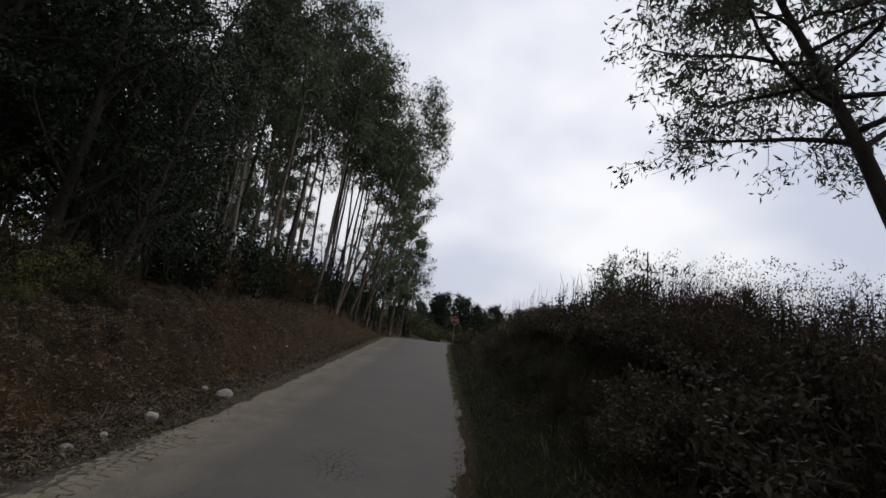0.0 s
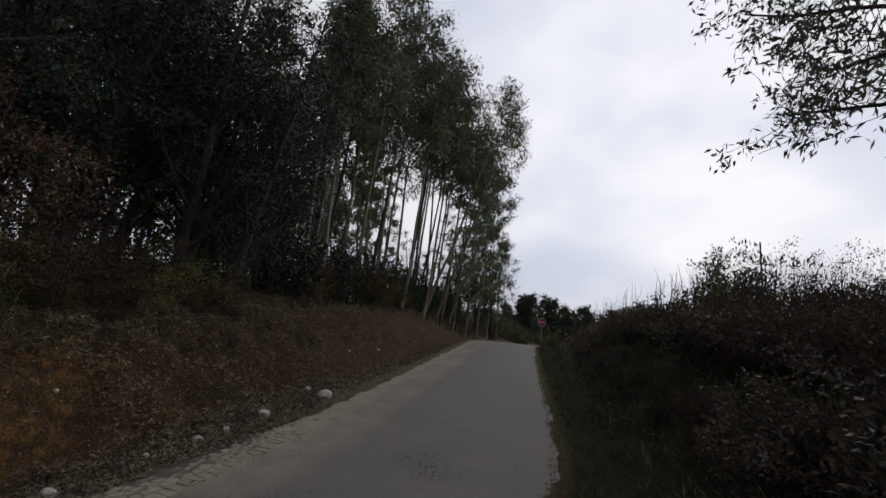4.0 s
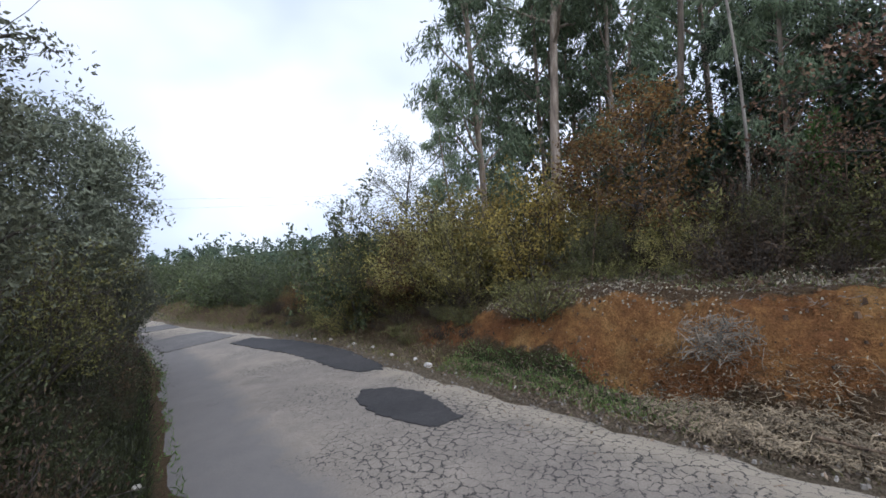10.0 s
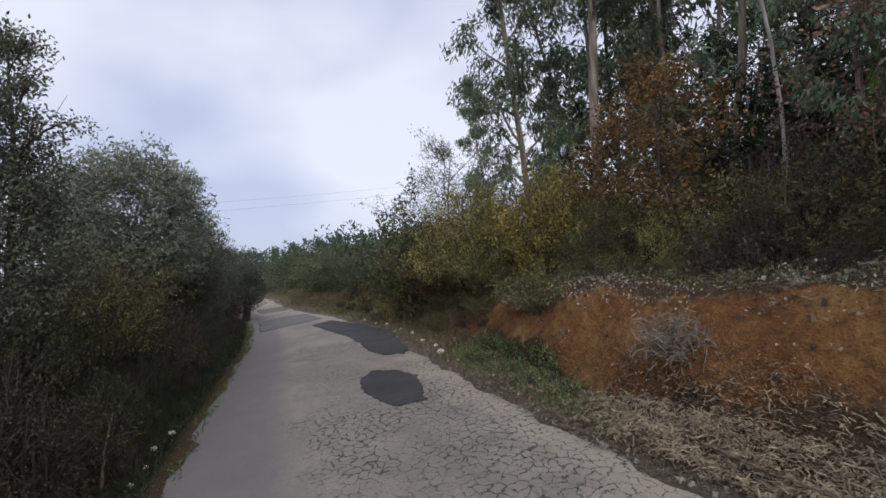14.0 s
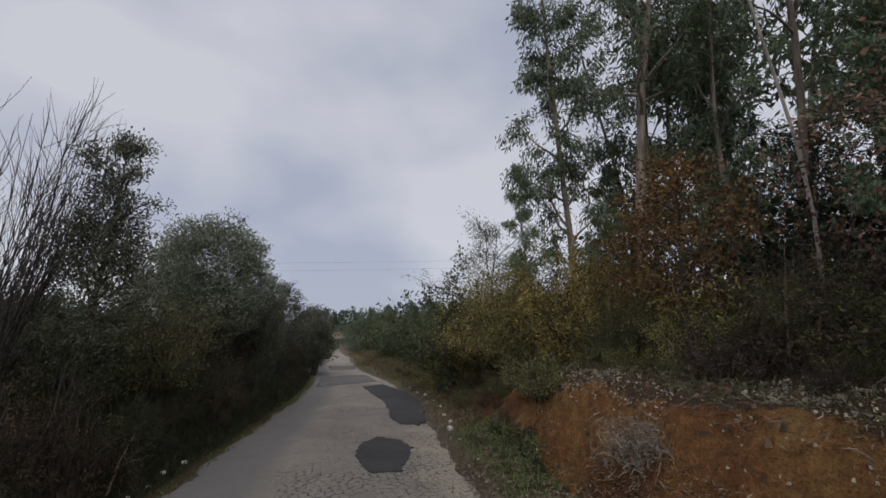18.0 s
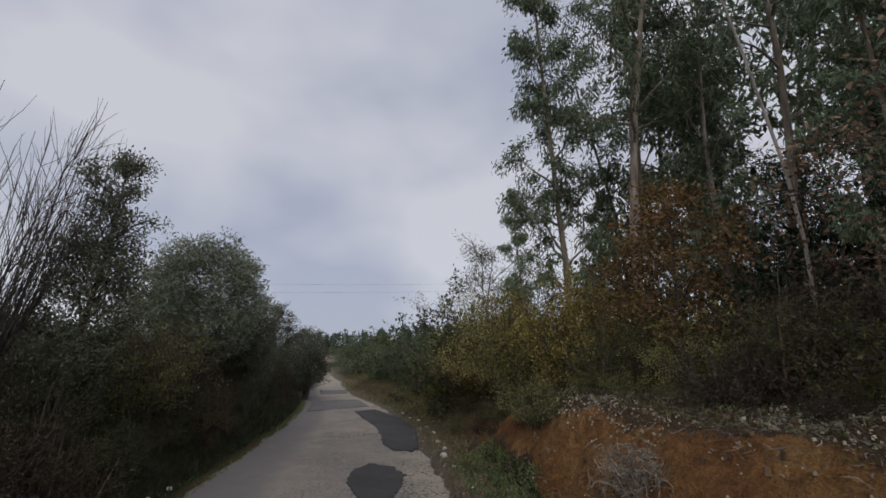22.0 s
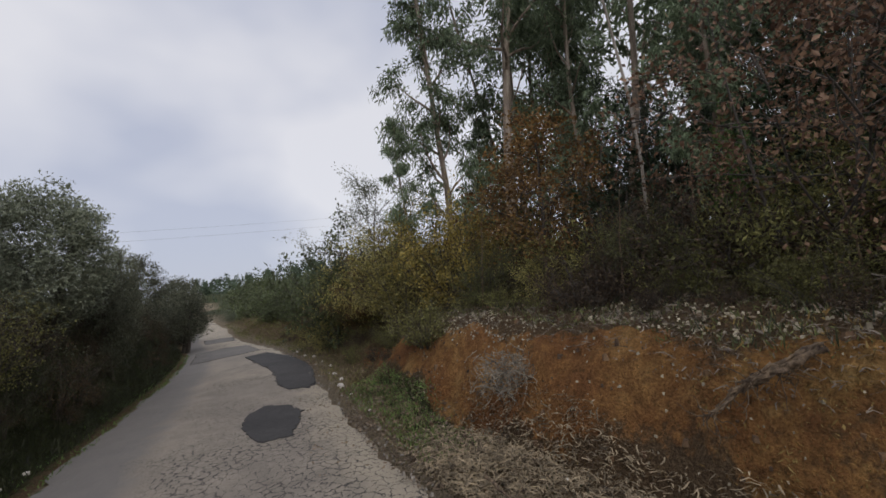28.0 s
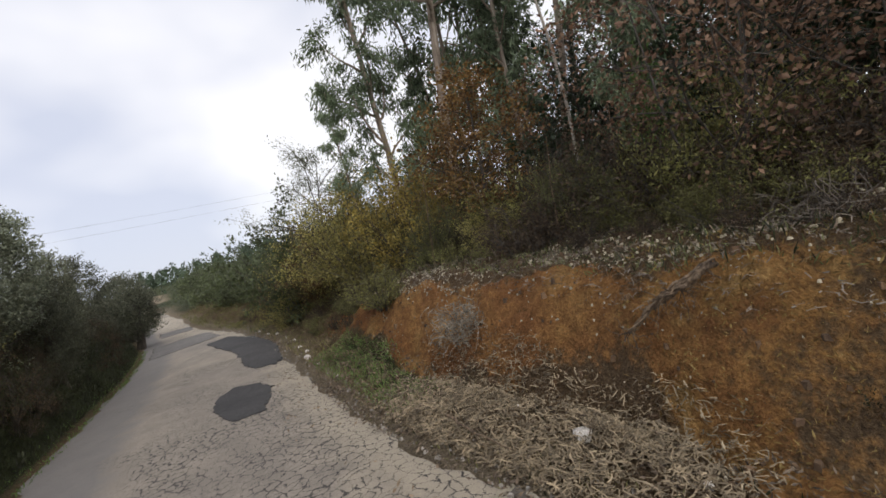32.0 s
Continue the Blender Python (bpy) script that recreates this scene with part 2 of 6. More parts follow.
        col = mix_node(nodes, links, line.outputs["Value"], col, (0.032, 0.027, 0.022))
        inv = nodes.new("ShaderNodeMath")
        inv.operation = "MULTIPLY"
        inv.inputs[1].default_value = -2.0
        links.new(line.outputs["Value"], inv.inputs[0])
        heights.append(inv.outputs["Value"])
    links.new(col, bsdf.inputs["Base Color"])
    bsdf.inputs["Roughness"].default_value = 0.86
    b = nodes.new("ShaderNodeBump")
    b.inputs["Strength"].default_value, b.inputs["Distance"].default_value = 0.45, 0.006
    if len(heights) > 1:
        s = nodes.new("ShaderNodeMath")
        links.new(heights[0], s.inputs[0])
        links.new(heights[1], s.inputs[1])
        heights = [s.outputs["Value"]]
    links.new(heights[0], b.inputs["Height"])
    links.new(b.outputs["Normal"], bsdf.inputs["Normal"])
    return mat


def ground_material():
    """Soil: red clay on the cut bank, leaf litter on the verges, dull green where grass grows; masks from the ground's own soil attribute."""
    mat = bpy.data.materials.new("soil")
    nodes, links, bsdf = nodes_of(mat)
    obj = nodes.new("ShaderNodeTexCoord").outputs["Object"]
    att = nodes.new("ShaderNodeAttribute")
    att.attribute_name = "soil"
    sep = nodes.new("ShaderNodeSeparateColor")
    links.new(att.outputs["Color"], sep.inputs["Color"])
    n1 = noise_node(nodes, links, obj, 1.1, 6.0, 0.6)
    n2 = noise_node(nodes, links, obj, 9.0, 6.0, 0.7)
    n3 = noise_node(nodes, links, obj, 45.0, 4.0, 0.7)
    n4 = noise_node(nodes, links, obj, 4.0, 5.0, 0.65)
    clay = ramp_node(nodes, [(0.28, (0.14, 0.058, 0.025)), (0.42, (0.222, 0.099, 0.037)), (0.56, (0.298, 0.147, 0.052)), (0.72, (0.385, 0.23, 0.088))])
    links.new(n1.outputs["Fac"], clay.inputs["Fac"])
    def harder(fac, low, high):
        r = nodes.new("ShaderNodeMapRange")
        r.inputs["From Min"].default_value, r.inputs["From Max"].default_value = low, high
        r.inputs["To Min"].default_value, r.inputs["To Max"].default_value = 0.12, 0.8
        links.new(fac, r.inputs["Value"])
        return r.outputs["Result"]

    ochre = ramp_node(nodes, [(0.35, (0.17, 0.082, 0.029)), (0.55, (0.32, 0.178, 0.058)), (0.7, (0.45, 0.3, 0.115))])
    links.new(n4.outputs["Fac"], ochre.inputs["Fac"])
    clay_c = mix_node(nodes, links, sep.outputs["Blue"], clay.outputs["Color"], ochre.outputs["Color"])
    clay_c = mix_node(nodes, links, 0.55, clay_c, harder(n2.outputs["Fac"], 0.3, 0.68), "OVERLAY")
    clay_c = mix_node(nodes, links, 0.55, clay_c, harder(n3.outputs["Fac"], 0.3, 0.68), "OVERLAY")
    litter = ramp_node(nodes, [(0.3, (0.055, 0.036, 0.02)), (0.55, (0.125, 0.082, 0.045)), (0.75, (0.22, 0.155, 0.09))])
    links.new(n3.outputs["Fac"], litter.inputs["Fac"])
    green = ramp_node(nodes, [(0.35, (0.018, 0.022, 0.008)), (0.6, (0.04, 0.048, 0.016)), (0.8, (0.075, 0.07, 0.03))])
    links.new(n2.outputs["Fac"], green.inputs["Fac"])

    def softened(channel, low, high):
        a = nodes.new("ShaderNodeMath")
        a.operation = "ADD"
        links.new(channel, a.inputs[0])
        links.new(n2.outputs["Fac"], a.inputs[1])
        r = nodes.new("ShaderNodeMapRange")
        r.inputs["From Min"].default_value, r.inputs["From Max"].default_value = low, high
        links.new(a.outputs["Value"], r.inputs["Value"])
        return r.outputs["Result"]

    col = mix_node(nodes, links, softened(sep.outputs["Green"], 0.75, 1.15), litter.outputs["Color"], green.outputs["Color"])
    col = mix_node(nodes, links, softened(sep.outputs["Red"], 0.85, 1.1), col, clay_c)
    grit_att = nodes.new("ShaderNodeAttribute")
    grit_att.attribute_name = "grit"
    grit_col = ramp_node(nodes, [(0.3, (0.09, 0.068, 0.045)), (0.55, (0.2, 0.158, 0.105)), (0.75, (0.34, 0.28, 0.2))])
    links.new(n3.outputs["Fac"], grit_col.inputs["Fac"])
    col = mix_node(nodes, links, softened(grit_att.outputs["Fac"], 0.8, 1.15), col, grit_col.outputs["Color"])
    links.new(col, bsdf.inputs["Base Color"])
    bsdf.inputs["Roughness"].default_value = 0.95
    bsdf.inputs["Specular IOR Level"].default_value = 0.15
    b = nodes.new("ShaderNodeBump")
    b.inputs["Strength"].default_value, b.inputs["Distance"].default_value = 1.0, 0.12
    s = nodes.new("ShaderNodeMath")
    s2 = nodes.new("ShaderNodeMath")
    links.new(n2.outputs["Fac"], s.inputs[0])
    links.new(n3.outputs["Fac"], s.inputs[1])
    links.new(s.outputs["Value"], s2.inputs[0])
    links.new(n4.outputs["Fac"], s2.inputs[1])
    links.new(s2.outputs["Value"], b.inputs["Height"])
    links.new(b.outputs["Normal"], bsdf.inputs["Normal"])
    return mat


M_SOIL = ground_material()
M_ROAD = asphalt_material("worn_asphalt", (0.157, 0.134, 0.109), (0.236, 0.2, 0.155), 0.5)
M_PIECE = plain_material("bleached_asphalt", [(0.3, (0.21, 0.182, 0.13)), (0.7, (0.315, 0.275, 0.2))], 5.0, 0.9, 0.5, fine=90.0, island=0.25)
M_PATCH = asphalt_material("fresh_asphalt", (0.015, 0.0138, 0.013), (0.046, 0.042, 0.039), 0.0, 60.0)
M_OLDPATCH = asphalt_material("faded_asphalt", (0.075, 0.068, 0.062), (0.12, 0.108, 0.095), 0.0, 80.0)
M_DIRT = plain_material("crack_dirt", [(0.3, (0.05, 0.042, 0.033)), (0.7, (0.13, 0.11, 0.085))], 8.0)
M_BARK = plain_material("eucalyptus_bark", [(0.3, (0.11, 0.08, 0.056)), (0.55, (0.24, 0.185, 0.135)), (0.75, (0.35, 0.295, 0.23))], 3.0, 0.8, 0.5, (4, 4, 0.6), 30.0)
M_PALEBARK = plain_material("pale_bark", [(0.3, (0.15, 0.125, 0.098)), (0.7, (0.35, 0.31, 0.255))], 3.0, 0.75, 0.3, (4, 4, 0.6), 30.0)
M_DARKBARK = plain_material("dark_bark", [(0.3, (0.032, 0.026, 0.021)), (0.7, (0.088, 0.074, 0.06))], 5.0, 0.9, 0.7, (3, 3, 0.7), 25.0)
M_TWIG = plain_material("dry_twigs", [(0.3, (0.115, 0.087, 0.064)), (0.7, (0.27, 0.222, 0.17))], 9.0, 0.85, 0.3, island=0.35)
M_STRIP = plain_material("shed_bark_strips", [(0.3, (0.1, 0.073, 0.042)), (0.7, (0.33, 0.255, 0.158))], 9.0, 0.8, 0.2, island=1.0)
M_GRAVEL = plain_material("grey_gravel", [(0.3, (0.12, 0.105, 0.085)), (0.7, (0.3, 0.27, 0.23))], 7.0, 0.9, 0.4, island=0.6)
M_LITTER = plain_material("dead_leaf", [(0.3, (0.085, 0.056, 0.034)), (0.7, (0.22, 0.16, 0.105))], 9.0, 0.8, 0.2, island=0.75)
M_CLOD = plain_material("earth_clods", [(0.3, (0.07, 0.04, 0.022)), (0.7, (0.17, 0.1, 0.05))], 9.0, 0.95, 0.5, island=0.5)
M_PILE = plain_material("grey_cut_twigs", [(0.3, (0.05, 0.041, 0.03)), (0.7, (0.32, 0.268, 0.2))], 9.0, 0.85, 0.2, island=1.0)
M_DEADWOOD = plain_material("dark_dead_wood", [(0.3, (0.05, 0.041, 0.032)), (0.7, (0.155, 0.128, 0.1))], 9.0, 0.9, 0.3, island=0.8)
M_STONE = plain_material("white_limestone", [(0.3, (0.32, 0.29, 0.25)), (0.7, (0.58, 0.54, 0.48))], 7.0, 0.85, 0.5, island=0.3)
M_PEBBLE = plain_material("pale_pebbles", [(0.3, (0.24, 0.2, 0.13)), (0.7, (0.52, 0.45, 0.32))], 7.0, 0.9, 0.5, island=0.6)
M_ROOT = plain_material("weathered_wood", [(0.32, (0.045, 0.029, 0.018)), (0.68, (0.21, 0.145, 0.088))], 14.0, 0.95, 0.8, (2, 2, 1), 70.0)
L_EUC = leaf_material("eucalyptus_leaves", (0.07, 0.091, 0.05), (0.122, 0.158, 0.086), (0.19, 0.24, 0.133), 0.5, 0.28)
# dark evergreen green, lowered further: the dense wood's shade is in the colour
L_EUCDARK = leaf_material("deep_shade_evergreen_leaves", (0.0149, 0.0242, 0.0099), (0.027, 0.044, 0.018), (0.0459, 0.0748, 0.0306), 0.45, 0.12)
L_OLIVE = leaf_material("olive_leaves", (0.098, 0.108, 0.074), (0.168, 0.185, 0.126), (0.265, 0.29, 0.198), 0.5, 0.2)
# browner, darker copy of olive_leaves, with shade put into its colour
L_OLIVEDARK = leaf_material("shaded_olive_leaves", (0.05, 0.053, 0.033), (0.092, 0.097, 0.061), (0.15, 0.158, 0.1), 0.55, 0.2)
L_OAKBROWN = leaf_material("withered_oak_leaves", (0.066, 0.034, 0.021), (0.14, 0.079, 0.046), (0.265, 0.164, 0.1), 0.7, 0.3)
L_OAKORANGE = leaf_material("autumn_leaves", (0.07, 0.036, 0.014), (0.145, 0.078, 0.026), (0.23, 0.14, 0.045), 0.65, 0.35)
L_YELLOW = leaf_material("yellow_leaves", (0.142, 0.108, 0.027), (0.262, 0.2, 0.05), (0.39, 0.3, 0.075), 0.6, 0.35)
L_YGREEN = leaf_material("yellow_green_leaves", (0.142, 0.124, 0.04), (0.262, 0.23, 0.073), (0.39, 0.345, 0.108), 0.6, 0.3)
L_HEATH = leaf_material("heath_leaves", (0.018, 0.02, 0.008), (0.036, 0.04, 0.016), (0.0648, 0.072, 0.0288), 0.65, 0.2, 0.35)
L_HEATHBROWN = leaf_material("dry_heath_leaves", (0.026, 0.0172, 0.01), (0.054, 0.0354, 0.02), (0.108, 0.071, 0.041), 0.75, 0.2, 0.35)
L_BRAMBLE = leaf_material("bramble_leaves", (0.034, 0.027, 0.017), (0.068, 0.054, 0.033), (0.125, 0.1, 0.062), 0.6, 0.25, 0.35)
L_GREEN = leaf_material("fresh_green_leaves", (0.065, 0.105, 0.026), (0.125, 0.195, 0.05), (0.2, 0.285, 0.085), 0.55, 0.35)
# green taken almost to black: the overgrown bank's shade is part of this colour
L_GRASS = leaf_material("shade_darkened_verge_grass", (0.0105, 0.0115, 0.0045), (0.021, 0.023, 0.009), (0.042, 0.046, 0.018), 0.6, 0.3)
L_ROUGH = leaf_material("rough_verge_grass", (0.036, 0.032, 0.017), (0.072, 0.063, 0.033), (0.13, 0.114, 0.062), 0.65, 0.3)
L_DRYGRASS = leaf_material("dry_grass", (0.06, 0.045, 0.025), (0.13, 0.1, 0.055), (0.24, 0.19, 0.11), 0.7, 0.3)
L_SAPLING = leaf_material("bright_sapling_needles", (0.03, 0.055, 0.014), (0.06, 0.11, 0.025), (0.11, 0.18, 0.042), 0.6, 0.35)
L_OAKGREEN = leaf_material("evergreen_oak_leaves", (0.034, 0.043, 0.016), (0.057, 0.071, 0.027), (0.094, 0.115, 0.045), 0.5, 0.2)
L_OLIVEGREEN = leaf_material("dull_green_leaves", (0.069, 0.072, 0.0258), (0.115, 0.12, 0.043), (0.1725, 0.18, 0.0645), 0.6, 0.3)
L_BANKGREEN = leaf_material("bank_shrub_leaves", (0.063, 0.06, 0.02), (0.129, 0.122, 0.04), (0.208, 0.197, 0.064), 0.65, 0.25, 0.3)
L_STRAW = leaf_material("hanging_straw", (0.12, 0.08, 0.025), (0.25, 0.175, 0.06), (0.36, 0.27, 0.11), 0.8, 0.2)
L_OCHRE = leaf_material("ochre_moss_and_rootlets", (0.09, 0.05, 0.015), (0.19, 0.115, 0.035), (0.31, 0.22, 0.08), 0.8, 0.15)
L_FARWOOD = leaf_material("far_wood_leaves", (0.027, 0.039, 0.0222), (0.045, 0.065, 0.037), (0.0697, 0.1008, 0.0573), 0.7, 0.15)

# ---- mesh helpers ----


class Geo:
    """Collects quads from numpy arrays and makes one mesh of them."""

    def __init__(self):
        self.v, self.f, self.n = [], [], 0

    def add(self, verts, faces):
        self.v.append(np.asarray(verts, float))
        self.f.append(np.asarray(faces, int) + self.n)
        self.n += len(verts)
        return self

    def mesh(self, name, mat, smooth=False):
        v, f = np.concatenate(self.v), np.concatenate(self.f)
        me = bpy.data.meshes.new(name)
        me.vertices.add(len(v))
        me.vertices.foreach_set("co", v.astype(np.float32).ravel())
        k = f.shape[1]
        me.loops.add(f.size)
        me.loops.foreach_set("vertex_index", f.astype(np.int32).ravel())
        me.polygons.add(len(f))
        me.polygons.foreach_set("loop_start", np.arange(0, f.size, k, dtype=np.int32))
        me.polygons.foreach_set("use_smooth", np.full(len(f), smooth))
        me.materials.append(mat)
        me.update(calc_edges=True)
        return me


def part(name, data, parent, label=""):
    ob = new(name, data)
    ob.parent = parent
    return tagged(ob, label)


def thing(name, label, category, group="", kind="", data=None, at=(0, 0, 0)):
    ob = new(name, data)
    ob.location = at
    return tagged(ob, label, category, group, kind)


def tube(points, radii, sides=6):
    p, r = np.asarray(points, float), np.asarray(radii, float)
    t = np.gradient(p, axis=0)
    t /= np.linalg.norm(t, axis=1, keepdims=True) + 1e-9
    ref = np.where(np.abs(t[:, 2:3]) > 0.9, [[1.0, 0, 0]], [[0, 0, 1.0]])
    a = np.cross(t, ref)
    a /= np.linalg.norm(a, axis=1, keepdims=True) + 1e-9
    b = np.cross(t, a)
    ang = np.linspace(0, 2 * math.pi, sides, endpoint=False)
    ring = a[:, None] * np.cos(ang)[None, :, None] + b[:, None] * np.sin(ang)[None, :, None]
    v = (p[:, None] + ring * r[:, None, None]).reshape(-1, 3)
    i, j = np.meshgrid(np.arange(len(p) - 1), np.arange(sides), indexing="ij")
    i, j = i.ravel(), j.ravel()
    k = (j + 1) % sides
    return v, np.stack([i * sides + j, i * sides + k, (i + 1) * sides + k, (i + 1) * sides + j], 1)


def leaf_quads(g, c, d, length, width):
    """Leaves as narrow kites: base c, direction d, each with its own turn about its axis."""
    n = len(c)
    d = d / (np.linalg.norm(d, axis=1, keepdims=True) + 1e-9)
    side = np.cross(d, g.normal(size=(n, 3)))
    side /= np.linalg.norm(side, axis=1, keepdims=True) + 1e-9
    L, W = np.broadcast_to(length, n)[:, None], np.broadcast_to(width, n)[:, None]
    up = np.cross(side, d)
    mid = c + d * L * 0.45 + up * L * 0.06
    v = np.stack([c, mid + side * W * 0.5, c + d * L, mid - side * W * 0.5], 1).reshape(-1, 3)
    return v, np.arange(4 * n).reshape(-1, 4)


def unit(g, n):
    u = g.normal(size=(n, 3))
    return u / np.linalg.norm(u, axis=1, keepdims=True)


# ---- the lie of the land ----
ROAD_Y = np.array([-140, -80, -45, -32, -24.6, -19, -15, -13, -11, -8.5, -6.8, -5.0, -3.5, -2.2, -1, 0, 1, 2.8, 5.6, 8.2, 12.5, 20, 29, 36, 60], float)
ROAD_L = np.array([-50, -27, -17.5, -13.5, -11.4, -9.5, -8.45, -8.1, -7.75, -7.0, -6.4, -5.65, -5.05, -4.5, -4.05, -3.72, -3.45, -2.95, -2.62, -2.45, -2.36, -2.2, -1.95, -1.2, 9], float)
ROAD_R = np.array([-47, -24, -14.8, -11.0, -9.2, -7.3, -6.35, -5.75, -5.05, -4.05, -3.2, -2.4, -1.68, -1.13, -0.62, -0.22, 0.12, 0.6, 1.05, 1.22, 1.4, 1.75, 2.25, 3.2, 14], float)


def road_edges(y):
    """The x of the road's bank-side and open-side edges at y."""
    off = np.array([-1.0, -0.5, 0, 0.5, 1.0])
    w = np.array([1, 2, 3, 2, 1]) / 9
    y = np.asarray(y, float)
    yy = y[..., None] + off
    return (np.interp(yy, ROAD_Y, ROAD_L) * w).sum(-1), (np.interp(yy, ROAD_Y, ROAD_R) * w).sum(-1)


def road_height(x, y):
    return np.interp(y, [-200, -60, -30, 20, 29, 36, 60, 200], [-2, 0.3, 0, 0, 0.05, -0.25, -1.8, -6]) + 0.0 * x


def wave(x, y, s, seed):
    """A cheap smooth noise, about -1 to 1."""
    a = np.sin(x * s * 1.7 + seed) * np.cos(y * s * 1.3 - seed * 2) + 0.6 * np.sin(x * s * 3.1 - y * s * 2.3 + seed * 3) + 0.4 * np.sin(y * s * 5.3 + x * s * 4.1 + seed)
    return a / 2.0


def height(x, y):
    """The ground's height, verges and banks included."""
    x, y = np.asarray(x, float), np.asarray(y, float)
    xl, xr = road_edges(y)
    zr = road_height(x, y)
    s, r = xl - x, x - xr
    # the cut bank on the wooded side
    top = np.interp(y, [-40, -12, -6, -3.5, -2, 1, 5, 9, 20, 40], [0.5, 0.5, 0.55, 0.75, 1.0, 1.1, 1.1, 1.35, 1.6, 1.0])
    foot = np.interp(y, [-6, -3, 0, 1.5, 4, 12], [0.7, 0.9, 1.0, 1.15, 1.1, 0.8])
    face = np.interp(y, [-8, -4, -1, 2.5, 6, 12], [2.0, 1.4, 0.8, 1.0, 1.5, 1.7])
    u = np.clip((s - foot + 0.12 * wave(x * 0, y, 1.4, 1.0)) / face, 0, 1)
    bank = top * (1 - (1 - u) ** 1.7)
    behind = np.clip(s - foot - face, 0, None)
    far = np.interp(y, [-14, -6], [0.25, 1.0])
    left = np.clip(s, 0, foot) * np.interp(y, [-4, -1, 0.5, 2.5, 6], [0.1, -0.02, -0.1, -0.1, 0.1]) + bank + far * (0.55 * (1 - np.exp(-behind / 4)) + 0.045 * np.minimum(behind, 40)) + 0.06 * wave(x, y, 1.9, 2.0) * np.clip(s, 0, 1) + 0.035 * wave(x, y, 5.3, 4.0) * np.clip(s * 2, 0, 1) + (0.03 * wave(x, y, 9.7, 7.0) + 0.03 * wave(x, y, 15.0, 11.0) + 0.02 * wave(x, y, 27.0, 5.0)) * np.clip((s - 0.6) * 2, 0, 1) + (0.13 * wave(x, y, 2.7, 9.0) + 0.09 * wave(x, y, 6.3, 3.0)) * np.clip((s - 0.7) * 1.5, 0, 1) * np.clip((y - 2.2) / 2, 0, 1)
    # the heap of shed bark at the bank's foot
    left = left + 0.1 * np.exp(-((s - 0.85) / 0.36) ** 2) * np.exp(-((y - 0.75) / 0.95) ** 2) * np.clip(s * 3, 0, 1)
    # the overgrown bank on the open side
    rise = np.interp(y, [-60, -25, -10, 0, 6, 16, 26, 33, 38], [0.3, 0.7, 1.25, 1.0, 1.8, 2.0, 1.6, 0.9, 0.1])
    shoulder = np.interp(y, [-4, -2.5, 1.5, 4], [0.15, 0.8, 0.9, 0.35])
    reach = np.interp(y, [-6, -2, 3], [1.1, 1.8, 2.6])
    v = np.clip((r - shoulder) / reach, 0, 1)
    right = rise * v * v * (3 - 2 * v) + 0.03 * np.minimum(np.clip(r - 3, 0, None), 30) + 0.06 * wave(x, y, 1.6, 5.0) * np.clip(r - 0.2, 0, 1)
    z = zr + np.where(s > 0, left, np.where(r > 0, right, 0.0))
    z = np.where((s <= 0) & (r <= 0), zr - 0.035, z - 0.03 * np.clip(1 - np.maximum(s, r) / 0.15, 0, 1))
    # wooded hills far down the valley
    dist = np.hypot(x, y)
    hill = np.clip((dist - 70) / 160, 0, 1)
    hill = hill * hill * (3 - 2 * hill) * (9 + 5 * np.sin(np.arctan2(x, y) * 5 + 1.0))
    z = np.where(y < 0, z * (1 - np.clip((dist - 60) / 60, 0, 1)) + hill, z * (1 - np.clip((dist - 45) / 60, 0, 1)) + 0.3 * hill)
    return z


def ground_z(x, y):
    return float(height(np.array([x]), np.array([y]))[0])


def axis_steps(low, high, fine, reach):
    core = np.arange(low, high + fine / 2, fine)
    out = [fine]
    while sum(out) < reach:
        out.append(min(out[-1] * 1.22, 180))
    tail = np.cumsum(out)
    return np.concatenate([(low - tail)[::-1], core, high + tail])


